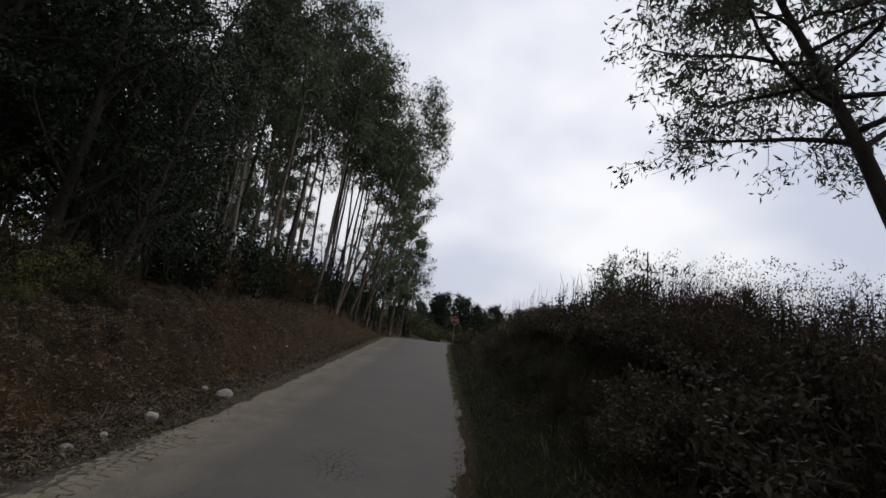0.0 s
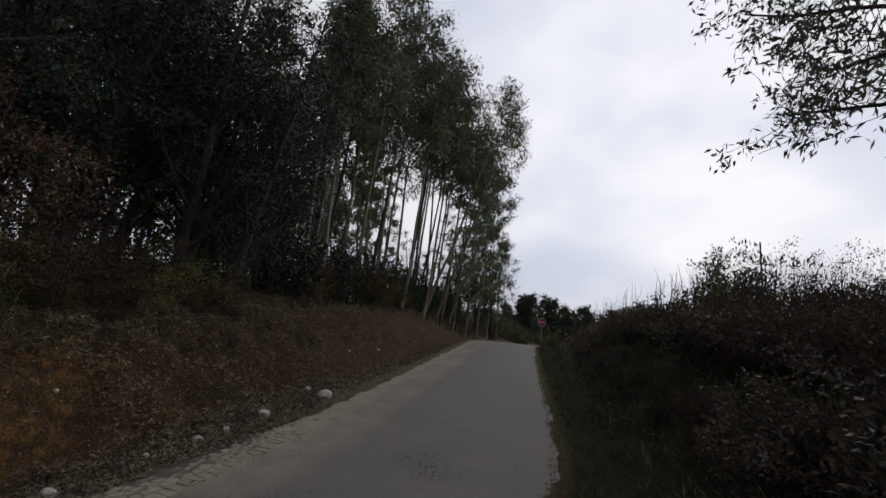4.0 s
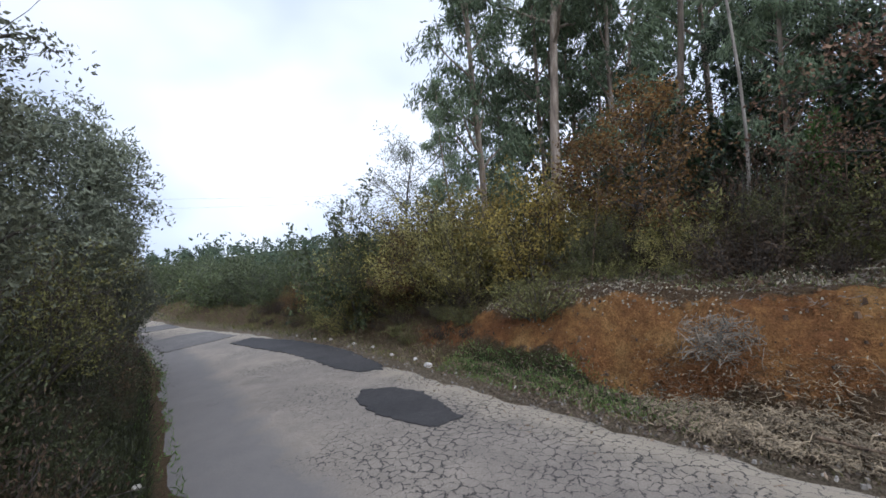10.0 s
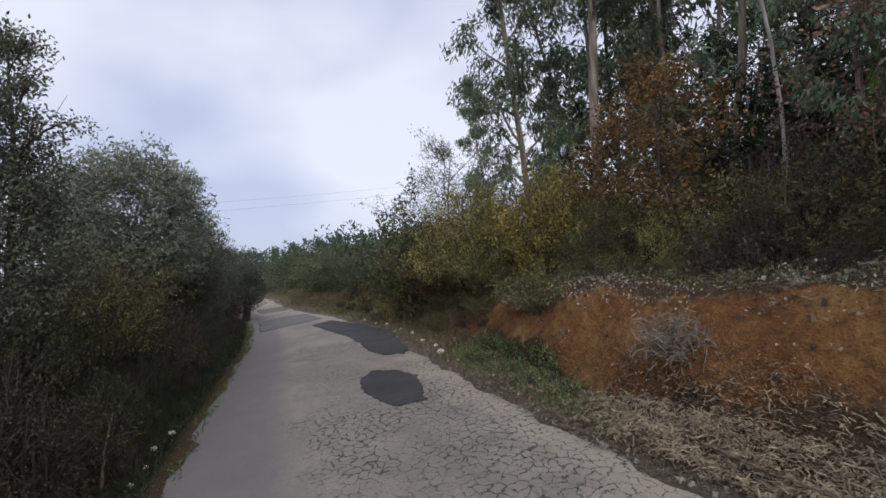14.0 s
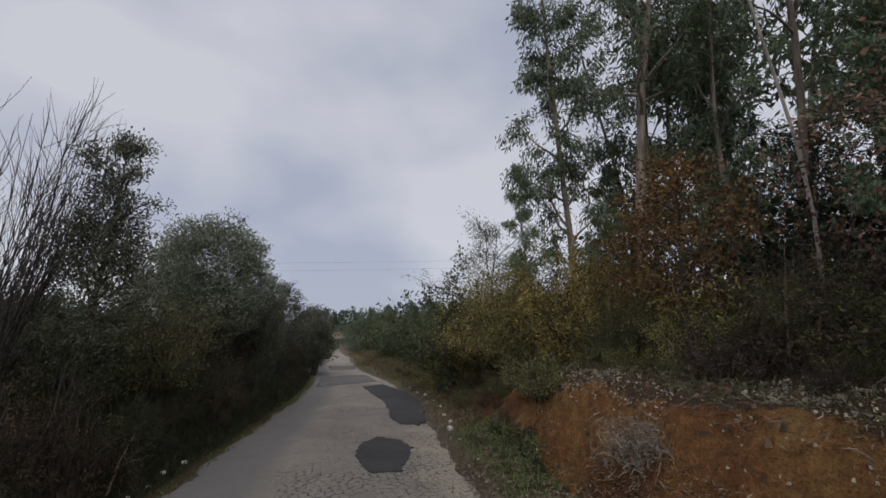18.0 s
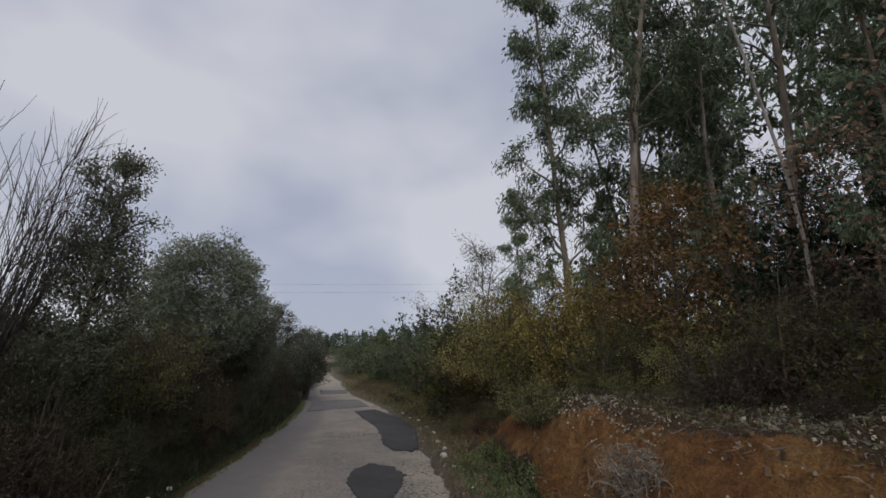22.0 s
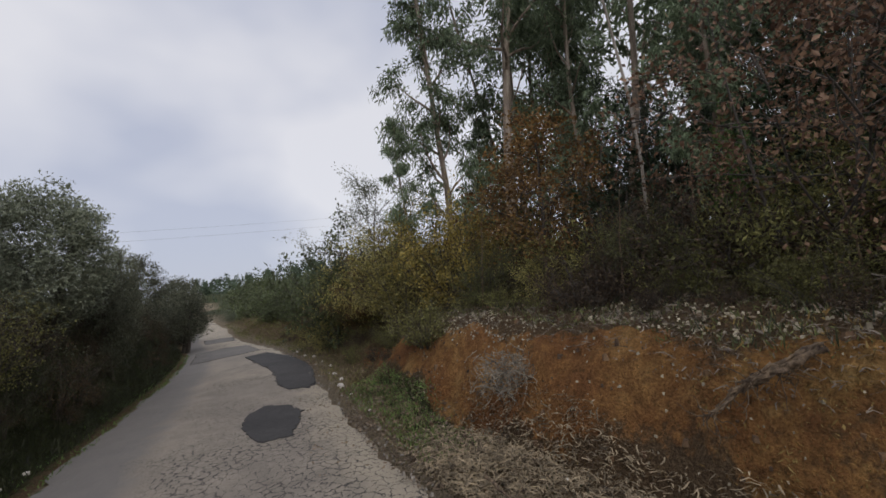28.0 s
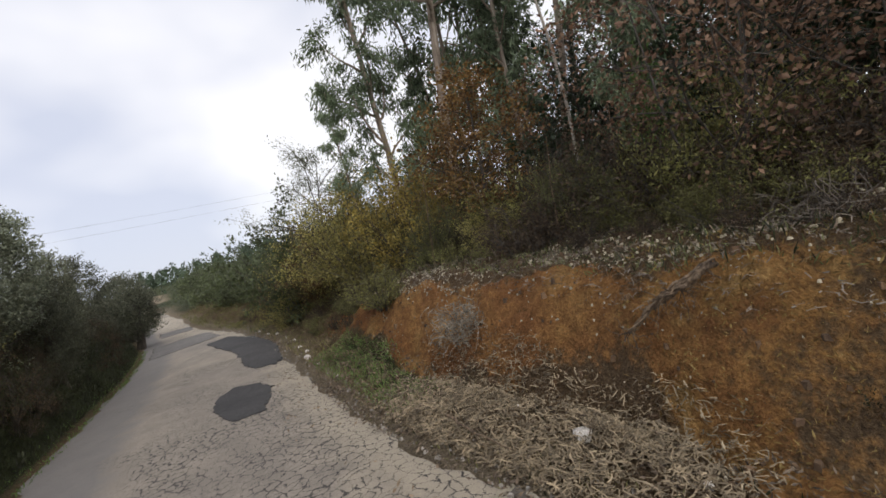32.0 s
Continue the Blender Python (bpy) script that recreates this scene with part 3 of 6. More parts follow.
def build_ground():
    xs, ys = axis_steps(-8.0, 3.0, 0.085, 2400), axis_steps(-9.0, 12.0, 0.09, 2400)
    X, Y = np.meshgrid(xs, ys)
    x, y = X.ravel(), Y.ravel()
    z = height(x, y)
    ny, nx = X.shape
    i, j = np.meshgrid(np.arange(ny - 1), np.arange(nx - 1), indexing="ij")
    a = (i * nx + j).ravel()
    me = Geo().add(np.stack([x, y, z], 1), np.stack([a, a + 1, a + nx + 1, a + nx], 1)).mesh("ground", M_SOIL, True)
    xl, xr = road_edges(y)
    s, r = xl - x, x - xr
    patchy = wave(x, y, 0.9, 3.0)
    clay = np.clip((s - np.interp(y, [-1.2, -0.3, 1.8, 2.4, 5], [0.85, 1.08, 1.15, 0.55, 0.6]) + 0.25 * patchy) / 0.25, 0, 1) * np.clip((np.interp(y, [-3, 0, 1.2, 3], [1.6, 1.72, 2.15, 2.25]) + 0.22 * patchy - s) / 0.22, 0, 1)
    clay *= np.interp(y, [-5.4, -4.2, 1.8, 3.5, 6, 14], [0, 1, 1, 0.48, 0.36, 0.36]) * (0.8 + 0.35 * wave(x, y, 2.3, 6.0))
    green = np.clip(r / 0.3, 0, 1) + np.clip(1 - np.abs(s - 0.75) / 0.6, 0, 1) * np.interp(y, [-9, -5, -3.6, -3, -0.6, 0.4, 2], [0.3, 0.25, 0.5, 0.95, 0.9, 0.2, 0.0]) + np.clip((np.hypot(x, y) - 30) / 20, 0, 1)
    ochre = np.interp(y, [0.8, 2.0, 4.5, 6.5], [0, 0.6, 0.5, 0.0]) * np.clip(0.75 + 0.6 * wave(x, y, 1.8, 2.5), 0, 1)
    col = np.stack([clay, np.clip(green, 0, 1), ochre, np.ones_like(x)], 1).astype(np.float32)
    me.color_attributes.new("soil", "FLOAT_COLOR", "POINT").data.foreach_set("color", col.ravel())
    edge = np.where(s > 0, np.clip(1.0 - s / np.interp(y, [-12, -5, -3, 0, 8], [1.1, 1.2, 0.6, 0.3, 0.45]), 0, 1), np.clip(0.35 - r / 0.2, 0, 1))
    grit = np.stack([edge, edge, edge, np.ones_like(x)], 1).astype(np.float32)
    me.color_attributes.new("grit", "FLOAT_COLOR", "POINT").data.foreach_set("color", grit.ravel())
    thing("ground", "red clay and leaf litter ground with grassy verges", "ground", kind="structure", data=me)


def build_road():
    ys = np.concatenate([np.arange(-120, -14, 1.0), np.arange(-14, 16, 0.2), np.arange(16, 36, 0.7)])
    xl, xr = road_edges(ys)
    xl = xl + 0.05 * np.sin(ys * 5.1) + 0.04 * np.sin(ys * 11.7 + 1)
    xr = xr + 0.05 * np.sin(ys * 2.3) + 0.05 * np.sin(ys * 6.1 + 1) + 0.035 * np.sin(ys * 13.1 + 2)
    k = 12
    f = np.linspace(0, 1, k)
    x = xl[:, None] * (1 - f) + xr[:, None] * f
    y = np.repeat(ys[:, None], k, 1)
    z = road_height(x, y) + 0.012 * wave(x, y, 1.1, 8.0)
    z[:, 0] -= 0.03
    z[:, -1] -= 0.03
    i, j = np.meshgrid(np.arange(len(ys) - 1), np.arange(k - 1), indexing="ij")
    a = (i * k + j).ravel()
    me = Geo().add(np.stack([x, y, z], 2).reshape(-1, 3), np.stack([a, a + 1, a + k + 1, a + k], 1)).mesh("road", M_ROAD, True)
    side = np.clip(1 - (x - xl[:, None]) / np.interp(y, [-60, -20, -8, -3, 1, 4, 10, 40], [4.0, 3.0, 0.6, 0.8, 1.1, 0.85, 0.6, 0.5]), 0, 1)
    torn = np.clip(1.6 - np.abs((x - xl[:, None]) / (xr - xl)[:, None] - 0.4) / 0.25, 0, 1) * np.interp(y, [-12, -6, -2.5, 1.5, 3.5, 6], [0.2, 0.9, 1.2, 1.2, 0.45, 0.0]) + side + 2.0 * np.exp(-((x + 0.41) / 0.32) ** 2 - ((y - 5.07) / 0.6) ** 2)
    lane = np.clip(((x - xl[:, None]) / (xr - xl)[:, None] - np.interp(y, [-3, 1, 3.5, 8], [0.6, 0.52, 0.2, 0.16])) / 0.25, 0, 1)
    col = np.stack([side, np.clip(torn, 0, 1.3), lane, side * 0 + 1], 2).astype(np.float32)
    me.color_attributes.new("wear", "FLOAT_COLOR", "POINT").data.foreach_set("color", col.ravel())
    return thing("road", "narrow worn grey asphalt road with cracked bleached edges", "road", kind="structure", data=me)


build_ground()
road = build_road()


def outline_slab(name, outline, z, thick, mat, parent=None, jag=0.03, label="", category="", kind=""):
    """A thin slab with a ragged outline, lying on the road."""
    g = np.random.default_rng(len(outline) * 13 + int(abs(outline[0][0]) * 100))
    pts = []
    for a, b in zip(outline, outline[1:] + outline[:1]):
        n = max(2, int(math.dist(a, b) / 0.05))
        for q in range(n):
            f = q / n
            pts.append((a[0] + (b[0] - a[0]) * f + g.normal() * jag, a[1] + (b[1] - a[1]) * f + g.normal() * jag))
    bm = bmesh.new()
    zz = [float(road_height(np.array([x]), np.array([y]))[0]) + 0.012 * float(wave(np.array([x]), np.array([y]), 1.1, 8.0)[0]) for x, y in pts]
    low = [bm.verts.new((x, y, h + z - thick)) for (x, y), h in zip(pts, zz)]
    c = np.mean(pts, 0)
    high = [bm.verts.new((x + (c[0] - x) * 0.02, y + (c[1] - y) * 0.02, h + z)) for (x, y), h in zip(pts, zz)]
    for q in range(len(pts)):
        p = (q + 1) % len(pts)
        bm.faces.new((low[q], low[p], high[p], high[q]))
    bmesh.ops.triangulate(bm, faces=[bm.faces.new(high)])
    bmesh.ops.recalc_face_normals(bm, faces=bm.faces)
    me = bpy.data.meshes.new(name)
    bm.to_mesh(me)
    bm.free()
    me.materials.append(mat)
    if parent:
        return part(name, me, parent, label)
    return thing(name, label, category, kind=kind, data=me)


outline_slab("asphalt_patch", [(-3.7, -3.5), (-3.92, -3.86), (-4.28, -4.08), (-4.5, -3.7), (-4.42, -3.25), (-4.18, -2.82), (-3.82, -2.38), (-3.5, -2.5), (-3.55, -3.0)], 0.014, 0.03, M_PATCH, road, 0.018, "dark fresh asphalt pothole repair patch")
outline_slab("asphalt_patch", [(-4.98, -4.72), (-5.2, -4.48), (-5.5, -4.72), (-5.75, -5.2), (-6.25, -6.1), (-6.6, -7.1), (-7.05, -8.7), (-7.2, -10.4), (-6.45, -10.2), (-6.3, -9.5), (-5.9, -7.5), (-5.4, -6.05), (-5.1, -5.35)], 0.014, 0.03, M_PATCH, road, 0.022, "long dark asphalt repair along the edge")
outline_slab("asphalt_patch", [(-5.3, -11.0), (-6.4, -11.1), (-7.4, -11.3), (-7.9, -13.6), (-7.2, -13.9), (-6.3, -13.7)], 0.014, 0.03, M_OLDPATCH, road, 0.03, "faded asphalt repair across the road")
outline_slab("asphalt_patch", [(-7.5, -16.6), (-8.6, -16.4), (-9.2, -18.4), (-8.2, -18.9)], 0.014, 0.03, M_OLDPATCH, road, 0.03, "faded asphalt repair further down the road")

# ---- plants ----
def limb(g, base, direction, length, r0, r1, steps=6, wander=0.12, lift=0.0):
    d = np.array(direction, float)
    d /= np.linalg.norm(d)
    p, out = np.array(base, float), [np.array(base, float)]
    for _ in range(steps):
        d = d + g.normal(size=3) * wander + np.array([0, 0, lift])
        d /= np.linalg.norm(d)
        p = p + d * length / steps
        out.append(p.copy())
    return np.array(out), np.linspace(r0, r1, steps + 1)


def ball(g, n):
    """Offsets inside a round tuft, thinning out towards its rim."""
    return unit(g, n) * (g.uniform(0, 1, n) ** 0.45 * 1.9)[:, None]


def make_tree(seed, name, label, category, group, h, r0, bark, leaf, lean=(0, 0), first=0.4, limbs=12, reach=2.0, rise=0.7, sub=4, per=60, ll=0.15, lw=0.03, hang=0.6, cluster=0.35, forks=1, tuft=1.0, dome=None, sides=9, thick=0.05, twig=0.009, split=False):
    """A tree: tapered trunk, limbs and twigs in one part, leaves in tufts along the twigs in another."""
    g = np.random.default_rng(seed)
    wood, tips, tdirs = Geo(), [], []
    stems, boughs = [], []
    for s in range(forks):
        a = g.uniform(0, 6.28)
        d0 = np.array([lean[0] + (0.25 * math.cos(a) if forks > 1 else 0), lean[1] + (0.25 * math.sin(a) if forks > 1 else 0), 1.0])
        pts, rad = limb(g, (0.12 * s * math.cos(a), 0.12 * s * math.sin(a), -0.3), d0, h * (1 if s == 0 else g.uniform(0.7, 0.95)), r0, r0 * 0.12, 12, 0.035, 0.01)
        rad[0] *= 1.35
        wood.add(*tube(pts, rad, sides))
        stems.append((pts, rad))
    for s in range(limbs):
        pts, rad = stems[s % len(stems)]
        f = first + (1 - first) * (s + g.uniform(0, 0.9)) / limbs
        f = min(f, 0.97)
        k = f * (len(pts) - 1)
        b = pts[int(k)] * (1 - k % 1) + pts[min(int(k) + 1, len(pts) - 1)] * (k % 1)
        rb = np.interp(k, np.arange(len(rad)), rad)
        a = s * 2.4 + g.uniform(-0.5, 0.5)
        size = reach * (1.15 - 0.75 * (f - first) / (1 - first)) * g.uniform(0.7, 1.2)
        lp, lr = limb(g, b, (math.cos(a), math.sin(a), rise * g.uniform(0.6, 1.4)), size, min(rb * 0.55, thick * size), 0.008, 6, 0.14, 0.03)
        bough = Geo() if split else wood
        boughs.append(bough)
        bough.add(*tube(lp, lr, 5))
        for q in range(sub):
            i = g.integers(2, len(lp))
            tp, tr = limb(g, lp[i], (lp[i] - lp[i - 1]) / np.linalg.norm(lp[i] - lp[i - 1]) + g.normal(size=3) * 0.7, size * g.uniform(0.25, 0.5), twig, twig * 0.33, 4, 0.2, 0.0)
            bough.add(*tube(tp, tr, 3))
            for e in (2, 4):
                tips.append(tp[e])
                tdirs.append(tp[e] - tp[e - 1])
        tips.append(lp[-1])
        tdirs.append(lp[-1] - lp[-2])
    tips, tdirs = np.array(tips), np.array(tdirs)
    if dome:
        cz, rx, rz, k = dome
        u = unit(g, k)
        p = u * (g.uniform(0.35, 1.0, k) ** 0.5 * g.uniform(0.85, 1.12, k))[:, None] * np.array([rx, rx, rz]) + np.array([lean[0] * cz, lean[1] * cz, cz])
        tips, tdirs = np.concatenate([tips, p]), np.concatenate([tdirs, u])
    tdirs /= np.linalg.norm(tdirs, axis=1, keepdims=True)
    n = per
    size = g.uniform(0.45, 1.35, len(tips))
    c = np.repeat(tips, n, 0) + ball(g, len(tips) * n) * np.repeat(size, n)[:, None] * cluster * np.array([1, 1, 0.8])
    keep = g.uniform(size=len(c)) < np.repeat(np.clip(size * tuft, 0.3, 1.0), n)
    c = c[keep]
    d = unit(g, len(c)) * (1 - hang * 0.6) + np.array([0, 0, -hang]) + np.repeat(tdirs, n, 0)[keep] * 0.3
    crown = Geo().add(*leaf_quads(g, c, d, ll * g.uniform(0.7, 1.3, len(c)), lw * g.uniform(0.7, 1.3, len(c))))
    root = thing(name, label, category, group)
    trunk = part("trunk", wood.mesh("trunk", bark, True), root)
    for bough in boughs if split else ():
        part("branch", bough.mesh("branch", bark, True), trunk)
    part("crown", crown.mesh("crown", leaf), root)
    return root


def make_bush(seed, name, label, category, group, rx, ry, h, leaf, stems=14, leaves=1400, ll=0.06, lw=0.025, upright=0.3, bark=None, ragged=0.35, low=0.1):
    """A shrub: stems from the base, foliage in tufts within an uneven mound."""
    g = np.random.default_rng(seed)
    wood = Geo()
    for s in range(stems):
        a, out = g.uniform(0, 6.28), g.uniform(0.1, 0.8)
        p, r = limb(g, (0.15 * rx * math.cos(a), 0.15 * ry * math.sin(a), -0.1), (rx * out * math.cos(a), ry * out * math.sin(a), h * 0.9), h * g.uniform(0.7, 1.12), 0.014, 0.003, 4, 0.2)
        wood.add(*tube(p, r, 3))
    k = max(10, leaves // 28)
    u = unit(g, k)
    u[:, 2] = np.abs(u[:, 2])
    rad = (g.uniform(0.25, 1.0, k) ** 0.5) * (1 + g.normal(size=k) * ragged * 0.5)
    cen = u * rad[:, None] * np.array([rx, ry, h * 0.9]) + np.array([0, 0, low * h])
    n = 28
    c = np.repeat(cen, n, 0) + ball(g, k * n) * 0.12 * np.array([rx, ry, h * 0.8]) * np.repeat(g.uniform(0.5, 1.2, k), n)[:, None]
    c[:, 2] = np.abs(c[:, 2])
    d = unit(g, len(c)) + np.array([0, 0, upright]) + c / np.array([rx, ry, h]) * 0.5
    crown = Geo().add(*leaf_quads(g, c, d, ll * g.uniform(0.6, 1.4, len(c)), lw * g.uniform(0.6, 1.4, len(c))))
    root = thing(name, label, category, group)
    part("woody_base", wood.mesh("woody_base", bark or M_DARKBARK, True), root)
    part("foliage", crown.mesh("foliage", leaf), root)
    return root


def make_shrub(seed, name, label, category, group, rx, ry, h, leaf, stems=40, twigs=5, per=26, ll=0.05, lw=0.028, loose=0.05, bark=None):
    """A leafy shrub: arching stems with side twigs, and leaves set along them."""
    g = np.random.default_rng(seed)
    wood, base, head = Geo(), [], []
    for s in range(stems):
        a, out = g.uniform(0, 6.28), g.uniform(0.05, 1.0) ** 0.7
        aim = np.array([rx * out * math.cos(a), ry * out * math.sin(a), h * (1.0 - 0.45 * out * out) * g.uniform(0.75, 1.12)])
        p, r = limb(g, (0.2 * rx * math.cos(a), 0.2 * ry * math.sin(a), -0.1), aim, np.linalg.norm(aim), 0.012, 0.003, 6, 0.13, 0.0)
        wood.add(*tube(p, r, 3))
        runs = [p[2:]]
        for q in range(twigs):
            i = g.integers(1, 7)
            t, tr = limb(g, p[i], (p[i] - p[i - 1]) / np.linalg.norm(p[i] - p[i - 1]) + g.normal(size=3) * 0.75, h * g.uniform(0.12, 0.32), 0.004, 0.0015, 3, 0.25)
            wood.add(*tube(t, tr, 3))
            runs.append(t)
        for t in runs:
            f = g.uniform(0, len(t) - 1.001, int(per * g.uniform(0.5, 1.5)))
            i = f.astype(int)
            base.append(t[i] * (1 - (f % 1))[:, None] + t[i + 1] * (f % 1)[:, None])
            head.append(t[i + 1] - t[i])
    c, d = np.concatenate(base), np.concatenate(head)
    d = d / (np.linalg.norm(d, axis=1, keepdims=True) + 1e-9)
    c = c + g.normal(size=c.shape) * loose
    c[:, 2] = np.abs(c[:, 2])
    crown = Geo().add(*leaf_quads(g, c, unit(g, len(c)) + d * 0.5, ll * g.uniform(0.6, 1.4, len(c)), lw * g.uniform(0.6, 1.4, len(c))))
    root = thing(name, label, category, group)
    part("woody_base", wood.mesh("woody_base", bark or M_DARKBARK, True), root)
    part("foliage", crown.mesh("foliage", leaf), root)
    return root


def settle(ob, x, y, turn=0.0, scale=1.0, tall=None, sink=0.05):
    ob.matrix_basis = Matrix.Translation((x, y, ground_z(x, y) - sink)) @ Matrix.Rotation(turn, 4, "Z") @ Matrix.Diagonal((scale, scale, tall or scale, 1))
    return ob


def again(ob, x, y, turn=0.0, scale=1.0, tall=None, sink=0.05, label=""):
    c = copy_thing(ob, Matrix.Identity(4))
    c.scale = (1, 1, 1)
    return tagged(settle(c, x, y, turn, scale, tall, sink), label)


EUC = "eucalyptus trees of the wood"
euc_label = "tall slender eucalyptus tree with drooping grey-green leaves"


def euc(seed, h, r, lean, first, n, reach, bark=None, label=euc_label):
    return make_tree(seed, "eucalyptus_tree", label, "tree", EUC, h, r, bark or M_BARK, L_EUC, lean, first, n, reach, 0.85, 6, 46, 0.15, 0.036, 0.75, 0.16, split=True)


def mid_euc(seed, h, r, lean, first, n, reach):
    return make_tree(seed, "eucalyptus_tree", euc_label, "tree", EUC, h, r, M_BARK, L_EUC, lean, first, n, reach, 0.85, 4, 24, 0.2, 0.055, 0.75, 0.2, sides=7)


def far_euc(seed, h, r, lean, first, n, reach):
    return make_tree(seed, "eucalyptus_tree", "tall eucalyptus standing deeper in the wood", "tree", EUC, h, r, M_BARK, L_EUC, lean, first, n, reach, 0.8, 3, 19, 0.36, 0.12, 0.7, 0.3, sides=5)


eucs = [euc(101, 13.5, 0.125, (0.02, 0.0), 0.36, 24, 1.8, label="tall eucalyptus with a thick straight bare trunk"), euc(102, 11.5, 0.027, (0.0, -0.015), 0.5, 14, 1.3, M_PALEBARK, "slender eucalyptus with a pale smooth trunk"),
        euc(103, 12.5, 0.09, (0.02, 0.02), 0.06, 34, 1.3, label="eucalyptus clothed in leaves almost to the ground"), euc(106, 9.5, 0.08, (0.0, -0.03), 0.06, 24, 1.3, label="bushy young eucalyptus leafy from low down")]
mids = [mid_euc(104, 11.5, 0.08, (0.04, 0.03), 0.2, 22, 1.7), mid_euc(105, 13.5, 0.09, (-0.03, 0.03), 0.4, 20, 1.6), mid_euc(107, 12.0, 0.08, (0.03, 0.0), 0.1, 26, 1.4)]
fars = [far_euc(120, 14, 0.11, (0.02, 0.02), 0.3, 20, 2.0), far_euc(121, 12.5, 0.1, (-0.03, 0.0), 0.14, 22, 1.8), far_euc(122, 15, 0.12, (0.03, -0.02), 0.35, 20, 2.2)]
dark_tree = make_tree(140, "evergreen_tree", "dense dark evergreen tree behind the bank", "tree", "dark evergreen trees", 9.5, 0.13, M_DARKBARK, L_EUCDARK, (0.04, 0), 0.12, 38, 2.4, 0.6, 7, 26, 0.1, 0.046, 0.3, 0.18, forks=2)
thin_pole = make_tree(150, "eucalyptus_tree", "thin bare-stemmed young eucalyptus with a small crown", "tree", EUC, 11.0, 0.05, M_PALEBARK, L_EUC, (0.1, -0.02), 0.5, 14, 1.1, 1.0, 4, 30, 0.2, 0.05, 0.7, 0.24, sides=6)

settle(eucs[0], -9.27, -2.69, 0.4)
settle(eucs[1], -8.0, 0.49, 0.0)
settle(eucs[2], -9.24, -4.34, 2.2)
settle(eucs[3], -11.4, -1.9, 5.0, 0.85)
settle(mids[0], -10.4, 2.0, 0.7)
settle(mids[1], -10.6, -0.7, 0.2)
settle(mids[2], -11.2, -3.6, 5.0)
again(eucs[3], -9.5, 1.2, 2.0, 0.75)
again(eucs[3], -8.2, -4.6, 1.0, 0.5, label="low bushy eucalyptus at the edge of the wood")
again(eucs[3], -11.0, -4.8, 3.0, 0.58)
for x, y, k, sc in ((-12.2, -4.6, 0, 1.0), (-12.8, -2.8, 2, 1.05), (-10.9, -1.6, 2, 0.95)):
    again(mids[k], x, y, y * 1.7, sc)
settle(dark_tree, -8.6, 7.0, 0.3)
settle(thin_pole, -6.9, 14.5, 0.0)
settle(fars[0], -14.5, 0.5)
settle(fars[1], -15.4, 12.0)
settle(fars[2], -15.0, 9.5)
g = np.random.default_rng(31)
spots = [(-9.6, -2.8), (-8.3, 0.4), (-8.6, -4.7), (-10.2, 2), (-10.2, -0.8), (-9.4, -3.6), (-8.6, 7.0), (-14.5, 0.5), (-15.4, 12), (-15, 9.5)]
near_count = far_count = 0
for _ in range(1600):
    x, y = g.uniform(-32, -6.6), g.uniform(-6.5, 40)
    if x < -13 and y < -6.0 - (x + 13) * 0.15:
        continue
    if min(math.dist((x, y), s) for s in spots) < (1.7 if x > -13 else 2.6):
        continue
    if x > -9.8 and y < 12:
        continue
    if 0.22 < (y + 0.1) / -x < 0.52 and x < -9.8 or y > 14 and -x / y < 0.3 or y < -4 and x > -13:
        continue
    if x > -13:
        if near_count >= 15:
            continue
        near_count += 1
        again(mids[int(g.integers(0, 3))], x, y, g.uniform(0, 6.28), g.uniform(0.85, 1.1), g.uniform(0.85, 1.15))
    else:
        if far_count >= 32:
            continue
        far_count += 1
        again(fars[int(g.integers(0, 3))], x, y, g.uniform(0, 6.28), g.uniform(0.85, 1.15), g.uniform(0.8, 1.1))
    spots.append((x, y))
# slender stems along the bank towards the crest, and leafy trees at the crest itself
stem = [make_tree(151 + i, "eucalyptus_tree", "slender eucalyptus with a long bare stem and a high crown", "tree", EUC, 12.0, 0.075, bark, L_EUC, lean, 0.5, 17, 1.5, 0.9, 5, 24, 0.17, 0.05, 0.7, 0.23, sides=6, thick=0.025, tuft=0.8)
        for i, (bark, lean) in enumerate(((M_PALEBARK, (0.09, -0.02)), (M_BARK, (0.15, 0.0)), (M_DARKBARK, (0.05, 0.03))))]
settle(stem[0], -5.9, 13.4, 0.0, 1.1)
settle(stem[1], -5.7, 15.4, 0.0, 1.15)
settle(stem[2], -6.6, 14.6, 0.0, 1.1)
for k, y in enumerate(np.arange(12.4, 29.5, 0.85)):
    x = float(road_edges(y)[0]) - np.interp(y, [12, 20, 30], [3.6, 2.9, 2.2]) - g.uniform(0, 1.6)
    again(stem[k % 3], x, y, g.uniform(-0.35, 0.35), g.uniform(0.85, 1.12) * np.interp(y, [12, 18, 24, 30], [0.9, 1.1, 1.3, 1.35]))
for x, y, k, sc in ((-3.2, 28.5, 0, 1.2), (-2.6, 31.0, 2, 1.15), (-2.0, 34.0, 0, 1.25), (-1.3, 37.0, 2, 1.2), (-0.5, 40.0, 0, 1.1), (-2.4, 38.5, 2, 1.3)):
    again(mids[k], x, y, 1.3 * y, sc, label="leafy eucalyptus beside the crest of the road")
for x, y, k in ((-10.4, 9.6, 0), (-11.2, 11.6, 2), (-11.8, 8.8, 0)):
    again(mids[k], x, y, 2.1 * y, 1.05)
